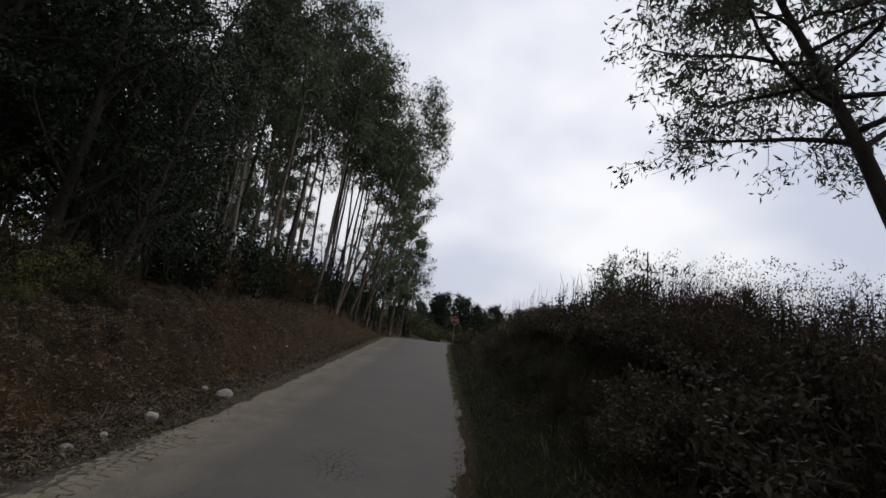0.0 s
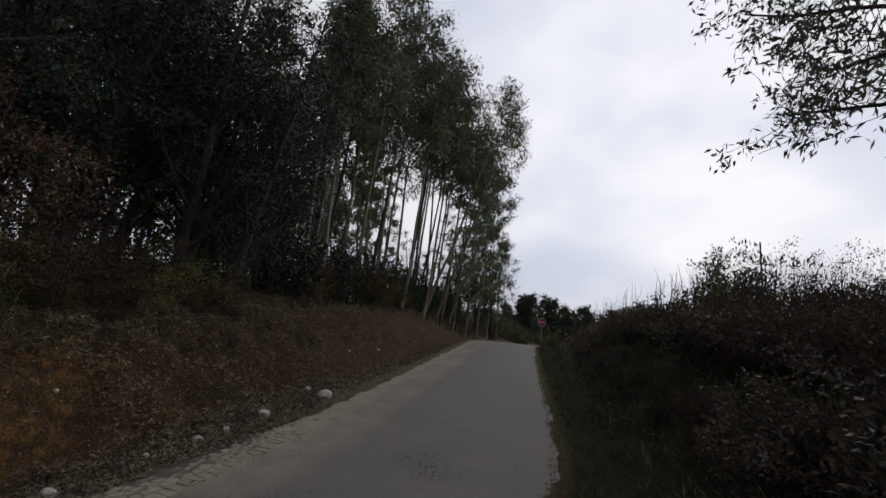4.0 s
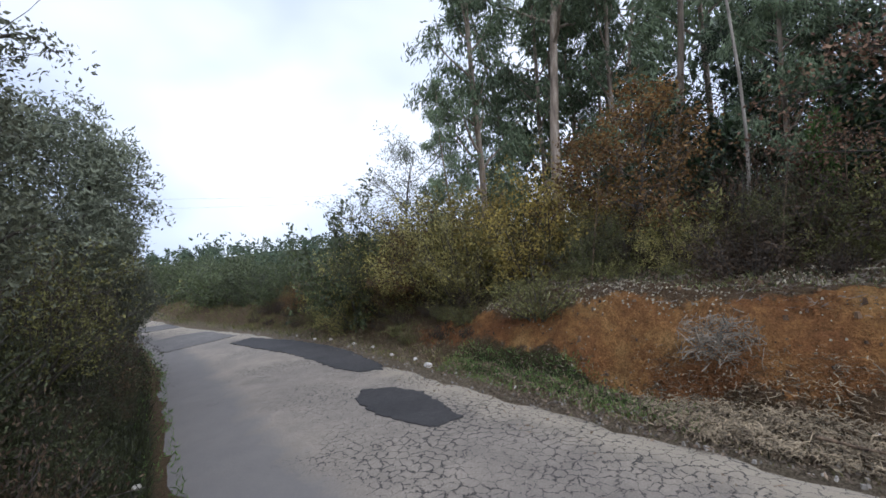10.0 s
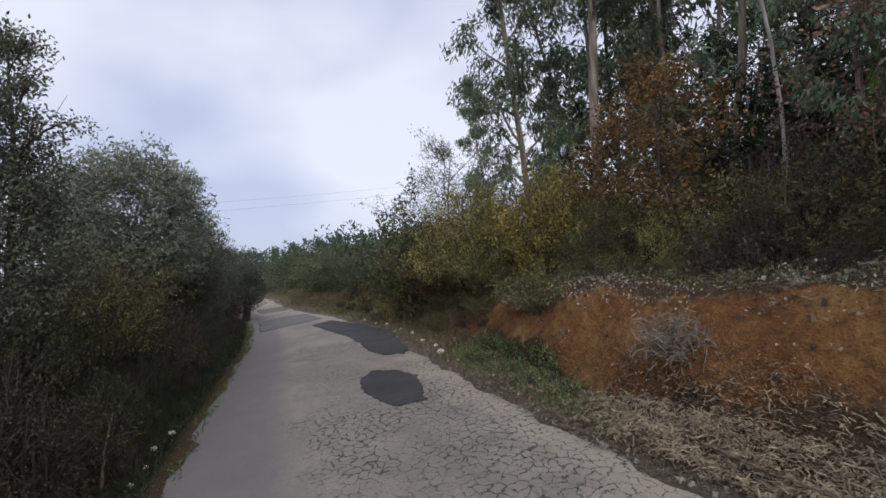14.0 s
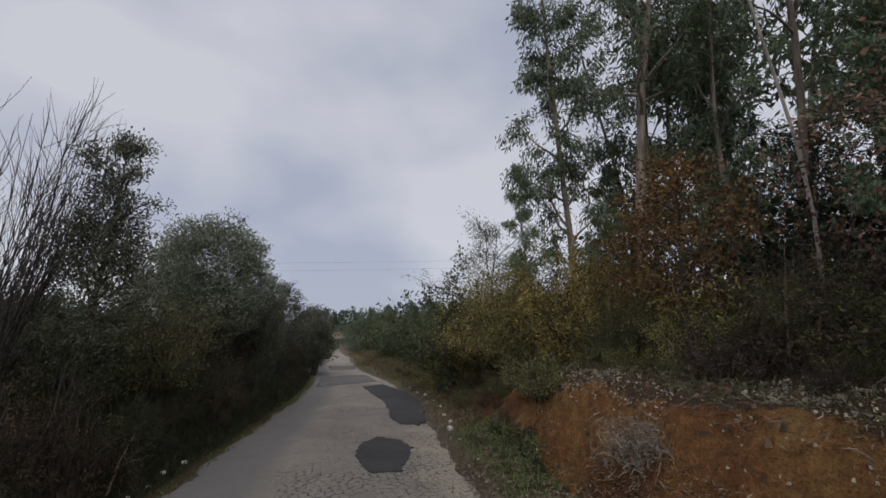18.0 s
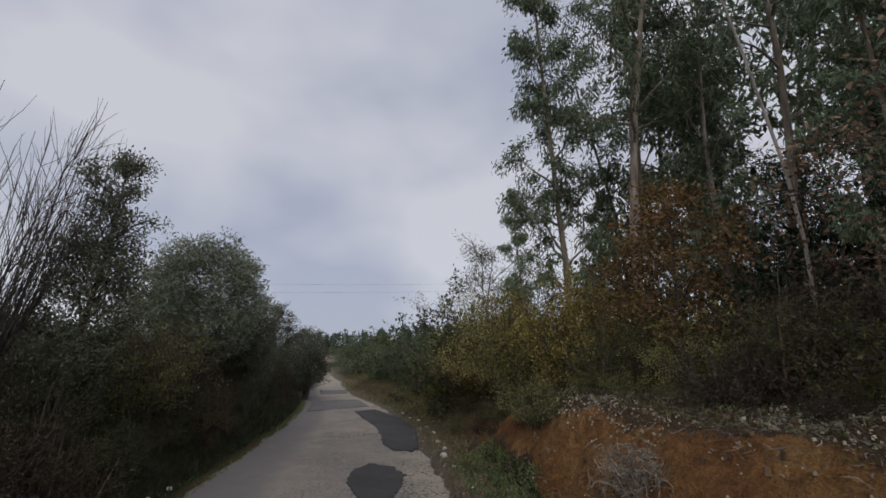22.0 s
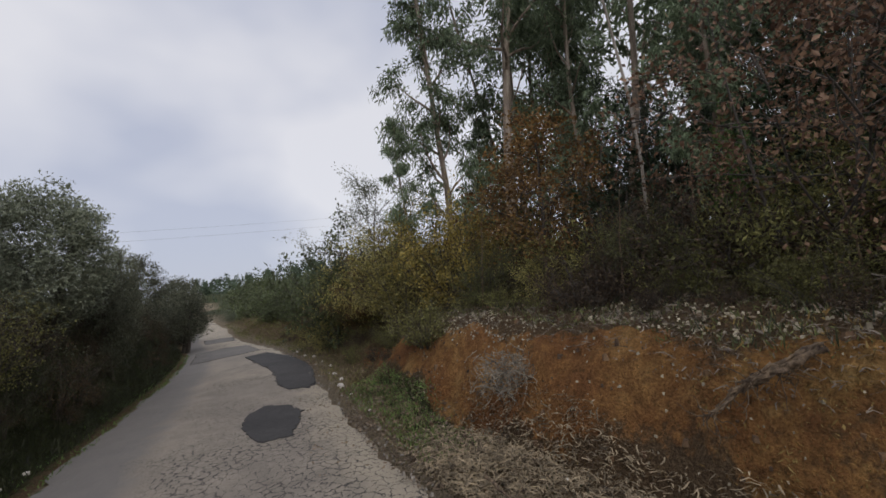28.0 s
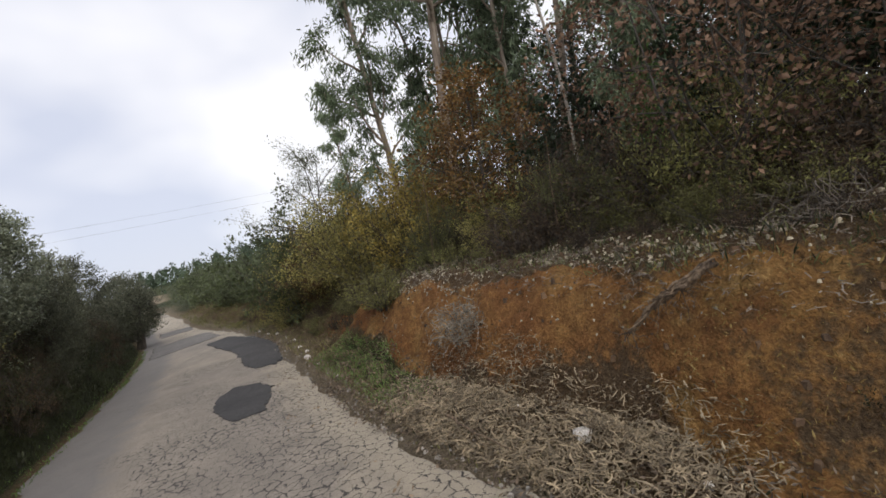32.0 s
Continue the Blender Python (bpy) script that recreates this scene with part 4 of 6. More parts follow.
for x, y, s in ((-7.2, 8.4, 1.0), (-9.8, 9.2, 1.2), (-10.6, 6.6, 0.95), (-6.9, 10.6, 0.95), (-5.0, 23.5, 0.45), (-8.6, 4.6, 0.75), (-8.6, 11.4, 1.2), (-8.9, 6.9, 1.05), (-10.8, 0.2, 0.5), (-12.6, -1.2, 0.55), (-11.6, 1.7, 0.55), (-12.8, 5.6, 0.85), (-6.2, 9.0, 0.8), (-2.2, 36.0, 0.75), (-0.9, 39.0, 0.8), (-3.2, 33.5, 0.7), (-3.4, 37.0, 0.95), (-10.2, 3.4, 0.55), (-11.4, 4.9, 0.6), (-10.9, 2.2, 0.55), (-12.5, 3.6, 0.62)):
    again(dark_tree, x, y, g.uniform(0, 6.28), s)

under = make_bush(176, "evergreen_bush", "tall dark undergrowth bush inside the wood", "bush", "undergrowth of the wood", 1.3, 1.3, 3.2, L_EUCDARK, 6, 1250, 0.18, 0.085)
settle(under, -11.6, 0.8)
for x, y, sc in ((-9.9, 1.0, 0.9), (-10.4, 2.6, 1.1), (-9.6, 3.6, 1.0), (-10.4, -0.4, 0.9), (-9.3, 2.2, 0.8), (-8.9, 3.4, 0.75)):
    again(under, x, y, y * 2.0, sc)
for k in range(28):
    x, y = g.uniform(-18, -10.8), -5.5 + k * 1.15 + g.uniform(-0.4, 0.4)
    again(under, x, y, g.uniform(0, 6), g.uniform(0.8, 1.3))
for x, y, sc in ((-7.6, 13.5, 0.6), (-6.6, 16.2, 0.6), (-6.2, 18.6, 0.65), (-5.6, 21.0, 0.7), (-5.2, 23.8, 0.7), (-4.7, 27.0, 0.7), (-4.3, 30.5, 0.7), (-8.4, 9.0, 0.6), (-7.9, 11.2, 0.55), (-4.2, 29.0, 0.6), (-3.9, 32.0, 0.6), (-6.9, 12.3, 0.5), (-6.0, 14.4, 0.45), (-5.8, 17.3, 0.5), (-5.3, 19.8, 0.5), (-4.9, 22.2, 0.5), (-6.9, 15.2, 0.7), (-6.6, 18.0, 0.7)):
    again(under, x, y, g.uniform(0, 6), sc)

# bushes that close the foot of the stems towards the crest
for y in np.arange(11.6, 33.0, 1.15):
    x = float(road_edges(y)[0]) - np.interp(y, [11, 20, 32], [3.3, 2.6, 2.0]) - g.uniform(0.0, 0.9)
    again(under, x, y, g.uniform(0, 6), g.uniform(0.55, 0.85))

leaner = make_tree(156, "eucalyptus_tree", "eucalyptus leaning far out over the road", "tree", EUC, 13.0, 0.09, M_BARK, L_EUC, (0.3, -0.03), 0.55, 16, 1.5, 0.7, 5, 24, 0.17, 0.05, 0.7, 0.22, sides=7, thick=0.025, tuft=0.8)
settle(leaner, -4.0, 25.5, 0.0, 1.15)
again(leaner, -4.2, 22.6, 0.1, 1.1)
for x, y, sc in ((-4.1, 22.2, 1.2), (-3.8, 26.6, 1.25), (-4.6, 19.4, 1.1), (-3.6, 29.4, 1.2)):
    again(stem[1], x, y, g.uniform(-0.2, 0.2), sc)
again(leaner, -3.6, 28.2, -0.1, 1.15)
# autumn oaks and hazels along the top of the bank
oak = make_tree(160, "oak_tree", "young oak with withered brown autumn leaves", "tree", "autumn oaks", 3.5, 0.024, M_DARKBARK, L_OAKBROWN, (0.0, 0.0), 0.15, 26, 1.75, 0.35, 8, 17, 0.056, 0.034, 0.15, 0.15, 3, thick=0.012, twig=0.006, split=True)
settle(oak, -6.6, 2.25, 0.5, 1.0)
again(oak, -6.5, 4.0, 2.5, 0.92, label="low oak with withered brown leaves above the bank")
again(oak, -8.4, 5.2, 4.4, 0.9)
oak2 = make_tree(161, "oak_tree", "young oak with orange-brown autumn leaves", "tree", "autumn oaks", 3.4, 0.05, M_DARKBARK, L_OAKORANGE, (0.0, 0.0), 0.1, 24, 1.25, 0.5, 7, 17, 0.066, 0.04, 0.2, 0.16, thick=0.018, twig=0.005, split=True)
settle(oak2, -7.6, -1.0, 0.0, 0.95, 0.82)
again(oak2, -8.1, -1.9, 2.0, 0.85, 0.75)
hazel = make_shrub(170, "hazel_bush", "hazel bush turning yellow in autumn", "bush", "autumn hazels", 0.8, 0.8, 1.9, L_YELLOW, 40, 6, 32, 0.046, 0.029)
settle(hazel, -7.5, -2.75, 0.0, 1.1)
again(hazel, -7.8, -1.9, 2.0, 0.8)
again(hazel, -8.0, -3.9, 2.0, 1.1)
ygreen = make_shrub(171, "hazel_bush", "yellow-green leafy roadside bush", "bush", "roadside bushes", 1.05, 1.05, 1.85, L_YGREEN, 50, 6, 36, 0.04, 0.023)
dull = make_shrub(177, "hazel_bush", "dull green leafy roadside bush", "bush", "roadside bushes", 1.0, 1.0, 1.8, L_OLIVEGREEN, 50, 6, 36, 0.04, 0.021)
rust = make_shrub(175, "hazel_bush", "roadside bush with rusty autumn leaves", "bush", "roadside bushes", 0.95, 0.95, 1.8, L_OAKORANGE, 46, 6, 34, 0.04, 0.023)
settle(ygreen, -7.3, -4.0, 0.0, 1.15, 1.1)
settle(rust, -7.8, -5.3, 0.0, 1.1, 1.2)
settle(dull, -8.0, -6.4, 0.0, 1.1, 1.05)
for ob, x, y, sc in ((ygreen, -7.7, -4.8, 1.16), (ygreen, -7.9, -6.2, 1.15), (dull, -8.6, -7.6, 1.1), (ygreen, -8.9, -8.8, 0.9), (dull, -9.2, -6.6, 1.1), (ygreen, -8.2, -5.4, 1.15), (dull, -6.9, -1.7, 0.55), (ygreen, -6.9, -0.5, 0.5), (rust, -9.2, -8.4, 0.9), (rust, -9.4, -11.0, 0.6), (rust, -7.6, -5.9, 0.6), (dull, -6.9, 0.8, 0.55), (ygreen, -7.5, -7.4, 0.6)):
    again(ob, x, y, g.uniform(0, 6), sc)
again(rust, -5.9, 12.6, 1.0, 0.9, label="rusty autumn bush at the foot of the stems")
again(rust, -5.2, 17.0, 2.0, 1.0, label="rusty autumn bush at the foot of the stems")
wispy = make_tree(172, "small_tree", "wispy grey-green small tree above the bushes", "tree", "", 3.6, 0.05, M_DARKBARK, L_OLIVE, (-0.1, -0.1), 0.5, 22, 1.6, 0.4, 7, 24, 0.055, 0.02, 0.1, 0.12, 2, thick=0.016, twig=0.006, split=True)
settle(wispy, -7.9, -5.9, 0.0, 1.0, 1.02)
leafy = make_shrub(173, "evergreen_bush", "dense dark green roadside bush", "bush", "green bushes", 1.0, 1.0, 2.5, L_OAKGREEN, 44, 5, 26, 0.075, 0.045)
settle(leafy, -7.7, -7.1, 0.0, 1.1, 1.3)
for x, y, sc in ((-9.9, -10.6, 0.75), (-10.0, -13.0, 0.7), (-10.8, -15.5, 0.75)):
    again(leafy, x, y, g.uniform(0, 6), sc)
far_bush = make_shrub(178, "evergreen_bush", "rounded green bush further down the road", "bush", "green bushes", 1.5, 1.5, 2.3, L_OAKGREEN, 34, 5, 22, 0.11, 0.065, 0.12)
settle(far_bush, -11.4, -18.0, 0.0, 0.95, 0.8)
for x, y, sc in ((-12.2, -20.5, 0.9), (-14.0, -23.5, 1.0), (-13.6, -17.5, 1.0), (-16.5, -26.0, 1.2), (-14.4, -27.5, 1.1), (-15.8, -30.5, 1.2), (-17.4, -33.0, 1.3), (-20.0, -31.0, 1.4), (-18.5, -36.5, 1.5)):
    again(far_bush, x, y, g.uniform(0, 6), sc)
sapling = make_bush(174, "conifer_sapling", "bright green feathery sapling", "bush", "", 0.25, 0.25, 1.4, L_SAPLING, 3, 2200, 0.12, 0.016, 0.9)
settle(sapling, -8.5, 1.5, 0.0, 0.9, 1.45)

# heath and bramble understorey on the bank's top
heath = [make_bush(180 + i, "heath_shrub", lab, "shrub", "understorey shrubs", rx, ry, h, leaf, 9, n, 0.08, 0.023, 0.8, ragged=0.25)
         for i, (lab, rx, ry, h, leaf, n) in enumerate([("dark green heath shrub on the bank", 0.65, 0.65, 0.9, L_HEATH, 720), ("brownish dry heath shrub", 0.6, 0.55, 0.8, L_HEATHBROWN, 720), ("tall dark heath shrub at the wood's edge", 0.7, 0.7, 1.4, L_HEATH, 950)])]
heath.append(make_bush(185, "heath_shrub", "dry brown heath shrub with fine leaves beside the verge", "shrub", "understorey shrubs", 0.6, 0.6, 0.9, L_HEATHBROWN, 22, 4600, 0.03, 0.011, 0.7, ragged=0.4))
heath.append(make_bush(186, "heath_shrub", "green heath shrub with fine leaves beside the verge", "shrub", "understorey shrubs", 0.6, 0.6, 0.9, L_HEATH, 22, 4600, 0.03, 0.011, 0.7, ragged=0.4))
heath.append(make_bush(187, "heath_shrub", "olive-green shrub on the clay bank's top", "shrub", "understorey shrubs", 0.6, 0.6, 0.9, L_BANKGREEN, 18, 4200, 0.034, 0.013, 0.5, ragged=0.5))
first_used = [False] * 6
far_heath = {0: Geo(), 1: Geo(), 2: Geo()}


def plant(kind, x, y, s):
    if kind < 3 and y > 9:
        # far along the road the heath is one mass of growth
        me = heath[kind].children[1].data
        v = np.empty(len(me.vertices) * 3, np.float32)
        me.vertices.foreach_get("co", v)
        f = np.empty(len(me.loops), np.int32)
        me.loops.foreach_get("vertex_index", f)
        a = g.uniform(0, 6)
        v = v.reshape(-1, 3) * s
        v = np.stack([v[:, 0] * math.cos(a) - v[:, 1] * math.sin(a) + x, v[:, 0] * math.sin(a) + v[:, 1] * math.cos(a) + y, v[:, 2] + ground_z(x, y) - 0.05], 1)
        far_heath[kind].add(v, f.reshape(-1, me.polygons[0].loop_total))
    elif not first_used[kind]:
        first_used[kind] = True
        settle(heath[kind], x, y, g.uniform(0, 6), s)
    else:
        again(heath[kind], x, y, g.uniform(0, 6), s)


for y in np.arange(-3.6, 32, 0.85):
    xl = float(road_edges(y)[0])
    edge = xl - np.interp(y, [-4, 0, 4, 10, 30], [2.6, 2.85, 2.8, 2.4, 1.8])
    close = y < 6
    plant(int(g.choice([3, 5, 5])) if close else int(g.choice([0, 1, 1])), edge - g.uniform(0.0, 0.4), y + g.uniform(-0.3, 0.3), g.uniform(0.5, 0.85))
    plant(int(g.choice([3, 3, 5])) if close else int(g.choice([2, 1, 1])), edge - g.uniform(0.9, 1.6), y + g.uniform(-0.3, 0.3), g.uniform(1.1, 1.5))
    if y > -2 and y % 1.7 < 0.85:
        plant(1 if y < 5 else int(g.choice([1, 2])), edge - g.uniform(1.9, 2.8), y + g.uniform(-0.3, 0.3), g.uniform(1.3, 1.7))
    if y > 13:
        plant(2, edge - g.uniform(0.6, 1.3), y + g.uniform(-0.3, 0.3), g.uniform(1.4, 1.9))
    if 2.8 < y < 16:
        plant(int(g.choice([0, 1, 1])), xl - g.uniform(1.2, 2.2), y + g.uniform(-0.3, 0.3), g.uniform(0.2, 0.38))

for x, y, sc in ((-3.6, 24.6, 1.6), (-3.3, 26.4, 1.7), (-3.2, 28.2, 1.8), (-3.0, 30.0, 1.8), (-2.8, 31.8, 1.8), (-2.6, 33.4, 1.6), (-4.0, 22.6, 1.5), (-4.2, 20.4, 1.4)):
    plant(2, x, y, sc)

lip = make_shrub(188, "bank_shrub", "small olive-green leafy shrub on the bank's lip", "shrub", "understorey shrubs", 0.6, 0.6, 0.8, L_BANKGREEN, 30, 5, 22, 0.045, 0.02)
lip_dry = make_shrub(189, "bank_shrub", "small brown withering shrub on the bank's lip", "shrub", "understorey shrubs", 0.6, 0.6, 0.8, L_HEATHBROWN, 30, 5, 20, 0.045, 0.018)
settle(lip, -6.0, -2.2, 0.0, 0.9)
settle(lip_dry, -6.3, 0.2, 0.0, 1.0)
for y in np.arange(-3.4, 7.5, 0.7):
    back = float(road_edges(y)[0]) - np.interp(y, [-4, 0, 4, 8], [2.5, 2.95, 3.0, 2.7])
    again(lip if g.uniform() < 0.6 else lip_dry, back - g.uniform(0.0, 0.3), y + g.uniform(-0.25, 0.25), g.uniform(0, 6), g.uniform(0.6, 1.0))
    again(lip if g.uniform() < 0.7 else lip_dry, back + g.uniform(0.25, 0.55), y + g.uniform(-0.3, 0.3), g.uniform(0, 6), g.uniform(0.28, 0.5))
    again(lip if g.uniform() < 0.45 else lip_dry, back - g.uniform(0.7, 1.1), y + g.uniform(-0.25, 0.25), g.uniform(0, 6), g.uniform(1.1, 1.5))

for y in np.arange(-13.0, -3.4, 0.55):
    xl = float(road_edges(y)[0])
    for low, size in ((0.8, 0.35), (1.25, 0.5), (1.7, 0.6), (2.15, 0.75)):
        again(lip if g.uniform() < 0.6 else lip_dry, xl - low - g.uniform(0.0, 0.35), y + g.uniform(-0.25, 0.25), g.uniform(0, 6), size * g.uniform(0.75, 1.2))

# the open side: rough grass, heath, olive trees
for y in np.arange(-20, 0, 0.75):
    xr = float(road_edges(y)[1])
    near = 1.25
    fine = y > -8
    plant(int(g.choice([3, 4])) if fine else int(g.choice([0, 1])), xr + near + g.uniform(-0.1, 0.3), y + g.uniform(-0.3, 0.3), g.uniform(0.4, 0.6))
    if y < -1.6:
        plant(int(g.choice([3, 3, 4])) if y > -9 else 1, xr + g.uniform(0.5, 0.7), y + g.uniform(-0.3, 0.3), g.uniform(0.3, 0.45))
        plant(int(g.choice([3, 4])) if y > -9 else 0, xr + g.uniform(0.85, 1.1), y + 0.35, g.uniform(0.5, 0.7))
        if y > -9 and not -5.3 < y < -3.7:
            plant(int(g.choice([3, 4])), xr + g.uniform(1.15, 1.4), y + g.uniform(-0.2, 0.4), g.uniform(0.85, 1.15))
    plant(int(g.choice([3, 3, 4])) if fine else int(g.choice([0, 1])), xr + near + g.uniform(0.7, 1.3), y + g.uniform(-0.3, 0.3), g.uniform(0.65, 0.9))
    if y > -10:
        plant(int(g.choice([0, 1])), xr + near + g.uniform(1.7, 2.6), y, g.uniform(0.8, 1.1))
for y in np.arange(0.4, 7, 0.62):
    xr = float(road_edges(y)[1])
    near = np.interp(y, [0, 3, 8], [1.5, 1.5, 1.2])
    plant(int(g.choice([3, 4])), xr + near + g.uniform(-0.1, 0.3), y, g.uniform(0.5, 0.7))
    plant(3, xr + near + g.uniform(0.8, 1.3), y + 0.3, g.uniform(0.75, 1.0))
    plant(3, xr + near + g.uniform(1.8, 2.6), y, g.uniform(0.85, 1.15))
for y in np.arange(7, 31, 0.95):
    xr = float(road_edges(y)[1])
    near = np.interp(y, [0, 3, 8, 20], [1.4, 1.5, 1.2, 0.8])
    plant(int(g.choice([1, 0, 0])), xr + near + g.uniform(-0.1, 0.3), y + g.uniform(-0.3, 0.3), g.uniform(0.5, 0.75))
    plant(int(g.choice([1, 1, 0])), xr + near + g.uniform(0.6, 1.2), y + g.uniform(-0.3, 0.3), g.uniform(0.75, 1.1))
    plant(int(g.choice([1, 1, 2])), xr + near + g.uniform(1.4, 2.5), y + g.uniform(-0.3, 0.3), g.uniform(0.85, 1.25))
    if g.uniform() < 0.5:
        plant(1, xr + near + g.uniform(2.8, 5.0), y, g.uniform(1.0, 1.4))
for x, y, k, sc in ((4.0, 3.4, 3, 0.9), (4.5, 4.6, 3, 1.05), (4.9, 5.7, 4, 1.1), (5.3, 6.9, 3, 1.15), (5.8, 8.2, 3, 1.2), (4.3, 2.4, 3, 0.9), (5.6, 5.0, 4, 1.15), (4.3, 9.4, 2, 1.1), (4.9, 10.8, 2, 1.25), (4.9, 8.2, 3, 1.5), (4.5, 12.4, 2, 1.15), (5.3, 12.0, 1, 1.7), (5.6, 9.2, 1, 1.8), (4.0, 7.4, 3, 1.2),
                    (-0.62, -3.15, 3, 0.95), (-0.9, -3.5, 4, 0.8), (-0.3, -3.0, 3, 1.0), (-1.15, -4.1, 4, 0.5), (-1.45, -4.6, 3, 0.45), (-1.7, -5.2, 4, 0.85), (-2.05, -5.7, 3, 0.9), (-2.35, -6.2, 4, 0.9), (-1.25, -5.2, 3, 0.95), (-1.6, -5.9, 3, 0.9), (0.05, -2.6, 3, 0.75), (-0.35, -2.5, 4, 0.5), (0.0, -1.9, 3, 0.5), (-0.75, -4.2, 4, 0.85)):
    plant(k, x, y, sc)
for kind, mat, label in ((0, L_HEATH, "low dark green heath along the road's banks"), (1, L_HEATHBROWN, "dry brown heath along the road's banks"), (2, L_HEATH, "tall dark heath at the wood's edge")):
    thing("heath", label, "heath", kind="stuff", data=far_heath[kind].mesh("heath", mat))
olive = make_tree(190, "olive_tree", "rounded grey-green olive tree beside the road", "tree", "olive trees", 2.3, 0.1, M_DARKBARK, L_OLIVE, (0, 0), 0.25, 18, 0.9, 0.75, 5, 40, 0.06, 0.019, -0.6, 0.085, 2, dome=(1.6, 0.93, 1.1, 1000), thick=0.03, twig=0.006, split=True)
settle(olive, -1.99, -6.38, 0.0, 1.06, 1.02)
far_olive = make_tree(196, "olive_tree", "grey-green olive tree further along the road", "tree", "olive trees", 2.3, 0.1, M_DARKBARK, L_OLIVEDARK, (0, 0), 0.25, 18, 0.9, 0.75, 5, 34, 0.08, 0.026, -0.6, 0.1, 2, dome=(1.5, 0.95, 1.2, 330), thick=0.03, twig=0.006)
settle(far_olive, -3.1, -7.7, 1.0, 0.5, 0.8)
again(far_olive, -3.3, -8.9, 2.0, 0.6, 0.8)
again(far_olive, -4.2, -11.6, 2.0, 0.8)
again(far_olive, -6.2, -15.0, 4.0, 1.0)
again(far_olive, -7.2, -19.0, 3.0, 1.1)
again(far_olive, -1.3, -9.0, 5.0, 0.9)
for x, y, sc in ((-1.8, -5.0, 0.6), (-2.4, -6.3, 0.7), (-1.7, -5.7, 0.7), (-2.9, -7.2, 0.8), (-3.9, -8.6, 0.95), (-4.6, -10.2, 1.0), (-5.4, -12.2, 1.0)):
    plant(int(g.choice([3, 4])), x + 0.75, y, sc * 0.85)
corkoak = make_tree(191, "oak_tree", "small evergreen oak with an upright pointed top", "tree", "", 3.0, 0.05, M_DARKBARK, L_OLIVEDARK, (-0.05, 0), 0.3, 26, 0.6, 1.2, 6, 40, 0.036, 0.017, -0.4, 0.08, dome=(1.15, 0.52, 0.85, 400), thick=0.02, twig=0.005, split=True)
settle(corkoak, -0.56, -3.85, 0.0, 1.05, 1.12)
golden = make_shrub(192, "hazel_bush", "golden brown dry shrub between the olive trees", "shrub", "", 0.7, 0.7, 1.2, L_BANKGREEN, 40, 6, 32, 0.028, 0.014)
settle(golden, -1.2, -4.75, 0.0, 1.0, 1.1)
again(golden, 0.4, -7.0, 1.0)
overhang = make_tree(193, "olive_tree", "old olive tree leaning over the verge with hanging twigs", "tree", "olive trees", 4.4, 0.09, M_DARKBARK, L_OLIVE, (-0.4, 0.02), 0.5, 26, 1.55, 0.3, 14, 30, 0.08, 0.022, 0.35, 0.085, thick=0.02, twig=0.0045, split=True)
settle(overhang, 4.15, 2.6, 0.0, 1.0, 1.08, 0.0)
twig_g = np.random.default_rng(41)
for _ in range(34):
    # bare twigs hanging in loops below the crown
    start = np.array([twig_g.uniform(-2.25, -1.3), twig_g.uniform(-0.9, 0.1), twig_g.uniform(1.75, 2.25)])
    p, r = limb(twig_g, start, (twig_g.uniform(-0.5, 0.2), twig_g.uniform(-0.3, 0.3), -1.0), twig_g.uniform(0.35, 0.75), 0.0035, 0.0015, 7, 0.22, 0.05)
    part("twig", Geo().add(*tube(p, r, 4)).mesh("twig", M_DARKBARK, True), overhang, "bare hanging twig")
bramble = make_shrub(199, "bramble_bush", "tangled bramble with brown and grey-green leaves on the roadside bank", "bush", "brambles on the bank", 0.7, 0.7, 0.7, L_BRAMBLE, 34, 5, 24, 0.05, 0.026)
settle(bramble, 2.6, 3.4, 0.0, 0.9)
for y in np.arange(1.8, 15.0, 0.75):
    xr = float(road_edges(y)[1])
    again(bramble, xr + g.uniform(1.3, 1.8), y, g.uniform(0, 6), g.uniform(0.5, 0.8))
    again(bramble, xr + g.uniform(2.1, 2.9), y + 0.3, g.uniform(0, 6), g.uniform(0.8, 1.2))
gumbush = make_shrub(194, "eucalyptus_bush", "young bushy eucalyptus above the heath", "bush", "", 0.9, 0.9, 1.7, L_EUC, 40, 5, 26, 0.09, 0.036)
settle(gumbush, 5.6, 11.8, 0, 1.0, 1.15)
again(gumbush, 5.1, 15.9, 2.0, 0.42, label="small young eucalyptus on the heath bank")


def bare_shrub(seed, x, y, h, n):
    """A leafless shrub of long upright shoots, each with a few side twigs."""
    gg = np.random.default_rng(seed)
    root = thing("bare_shrub", "leafless shrub of long upright grey shoots", "shrub")
    for s in range(n):
        a = gg.uniform(0, 6.28)
        wood = Geo()
        p, r = limb(gg, (0.2 * math.cos(a), 0.2 * math.sin(a), -0.1), (0.24 * math.cos(a), 0.24 * math.sin(a), 1.0), h * gg.uniform(0.5, 1.05), 0.0065, 0.002, 9, 0.045, 0.0)
        wood.add(*tube(p, r, 4))
        for q in range(11):
            i = gg.integers(2, 9)
            tp, tr = limb(gg, p[i], (p[i] - p[i - 1]) / np.linalg.norm(p[i] - p[i - 1]) + gg.normal(size=3) * 0.25, h * gg.uniform(0.08, 0.22), 0.004, 0.0014, 4, 0.12)
            wood.add(*tube(tp, tr, 3))
        part("shoot", wood.mesh("shoot", M_DARKBARK, True), root)
    settle(root, x, y)


bare_shrub(5, 0.25, -3.5, 3.3, 96)


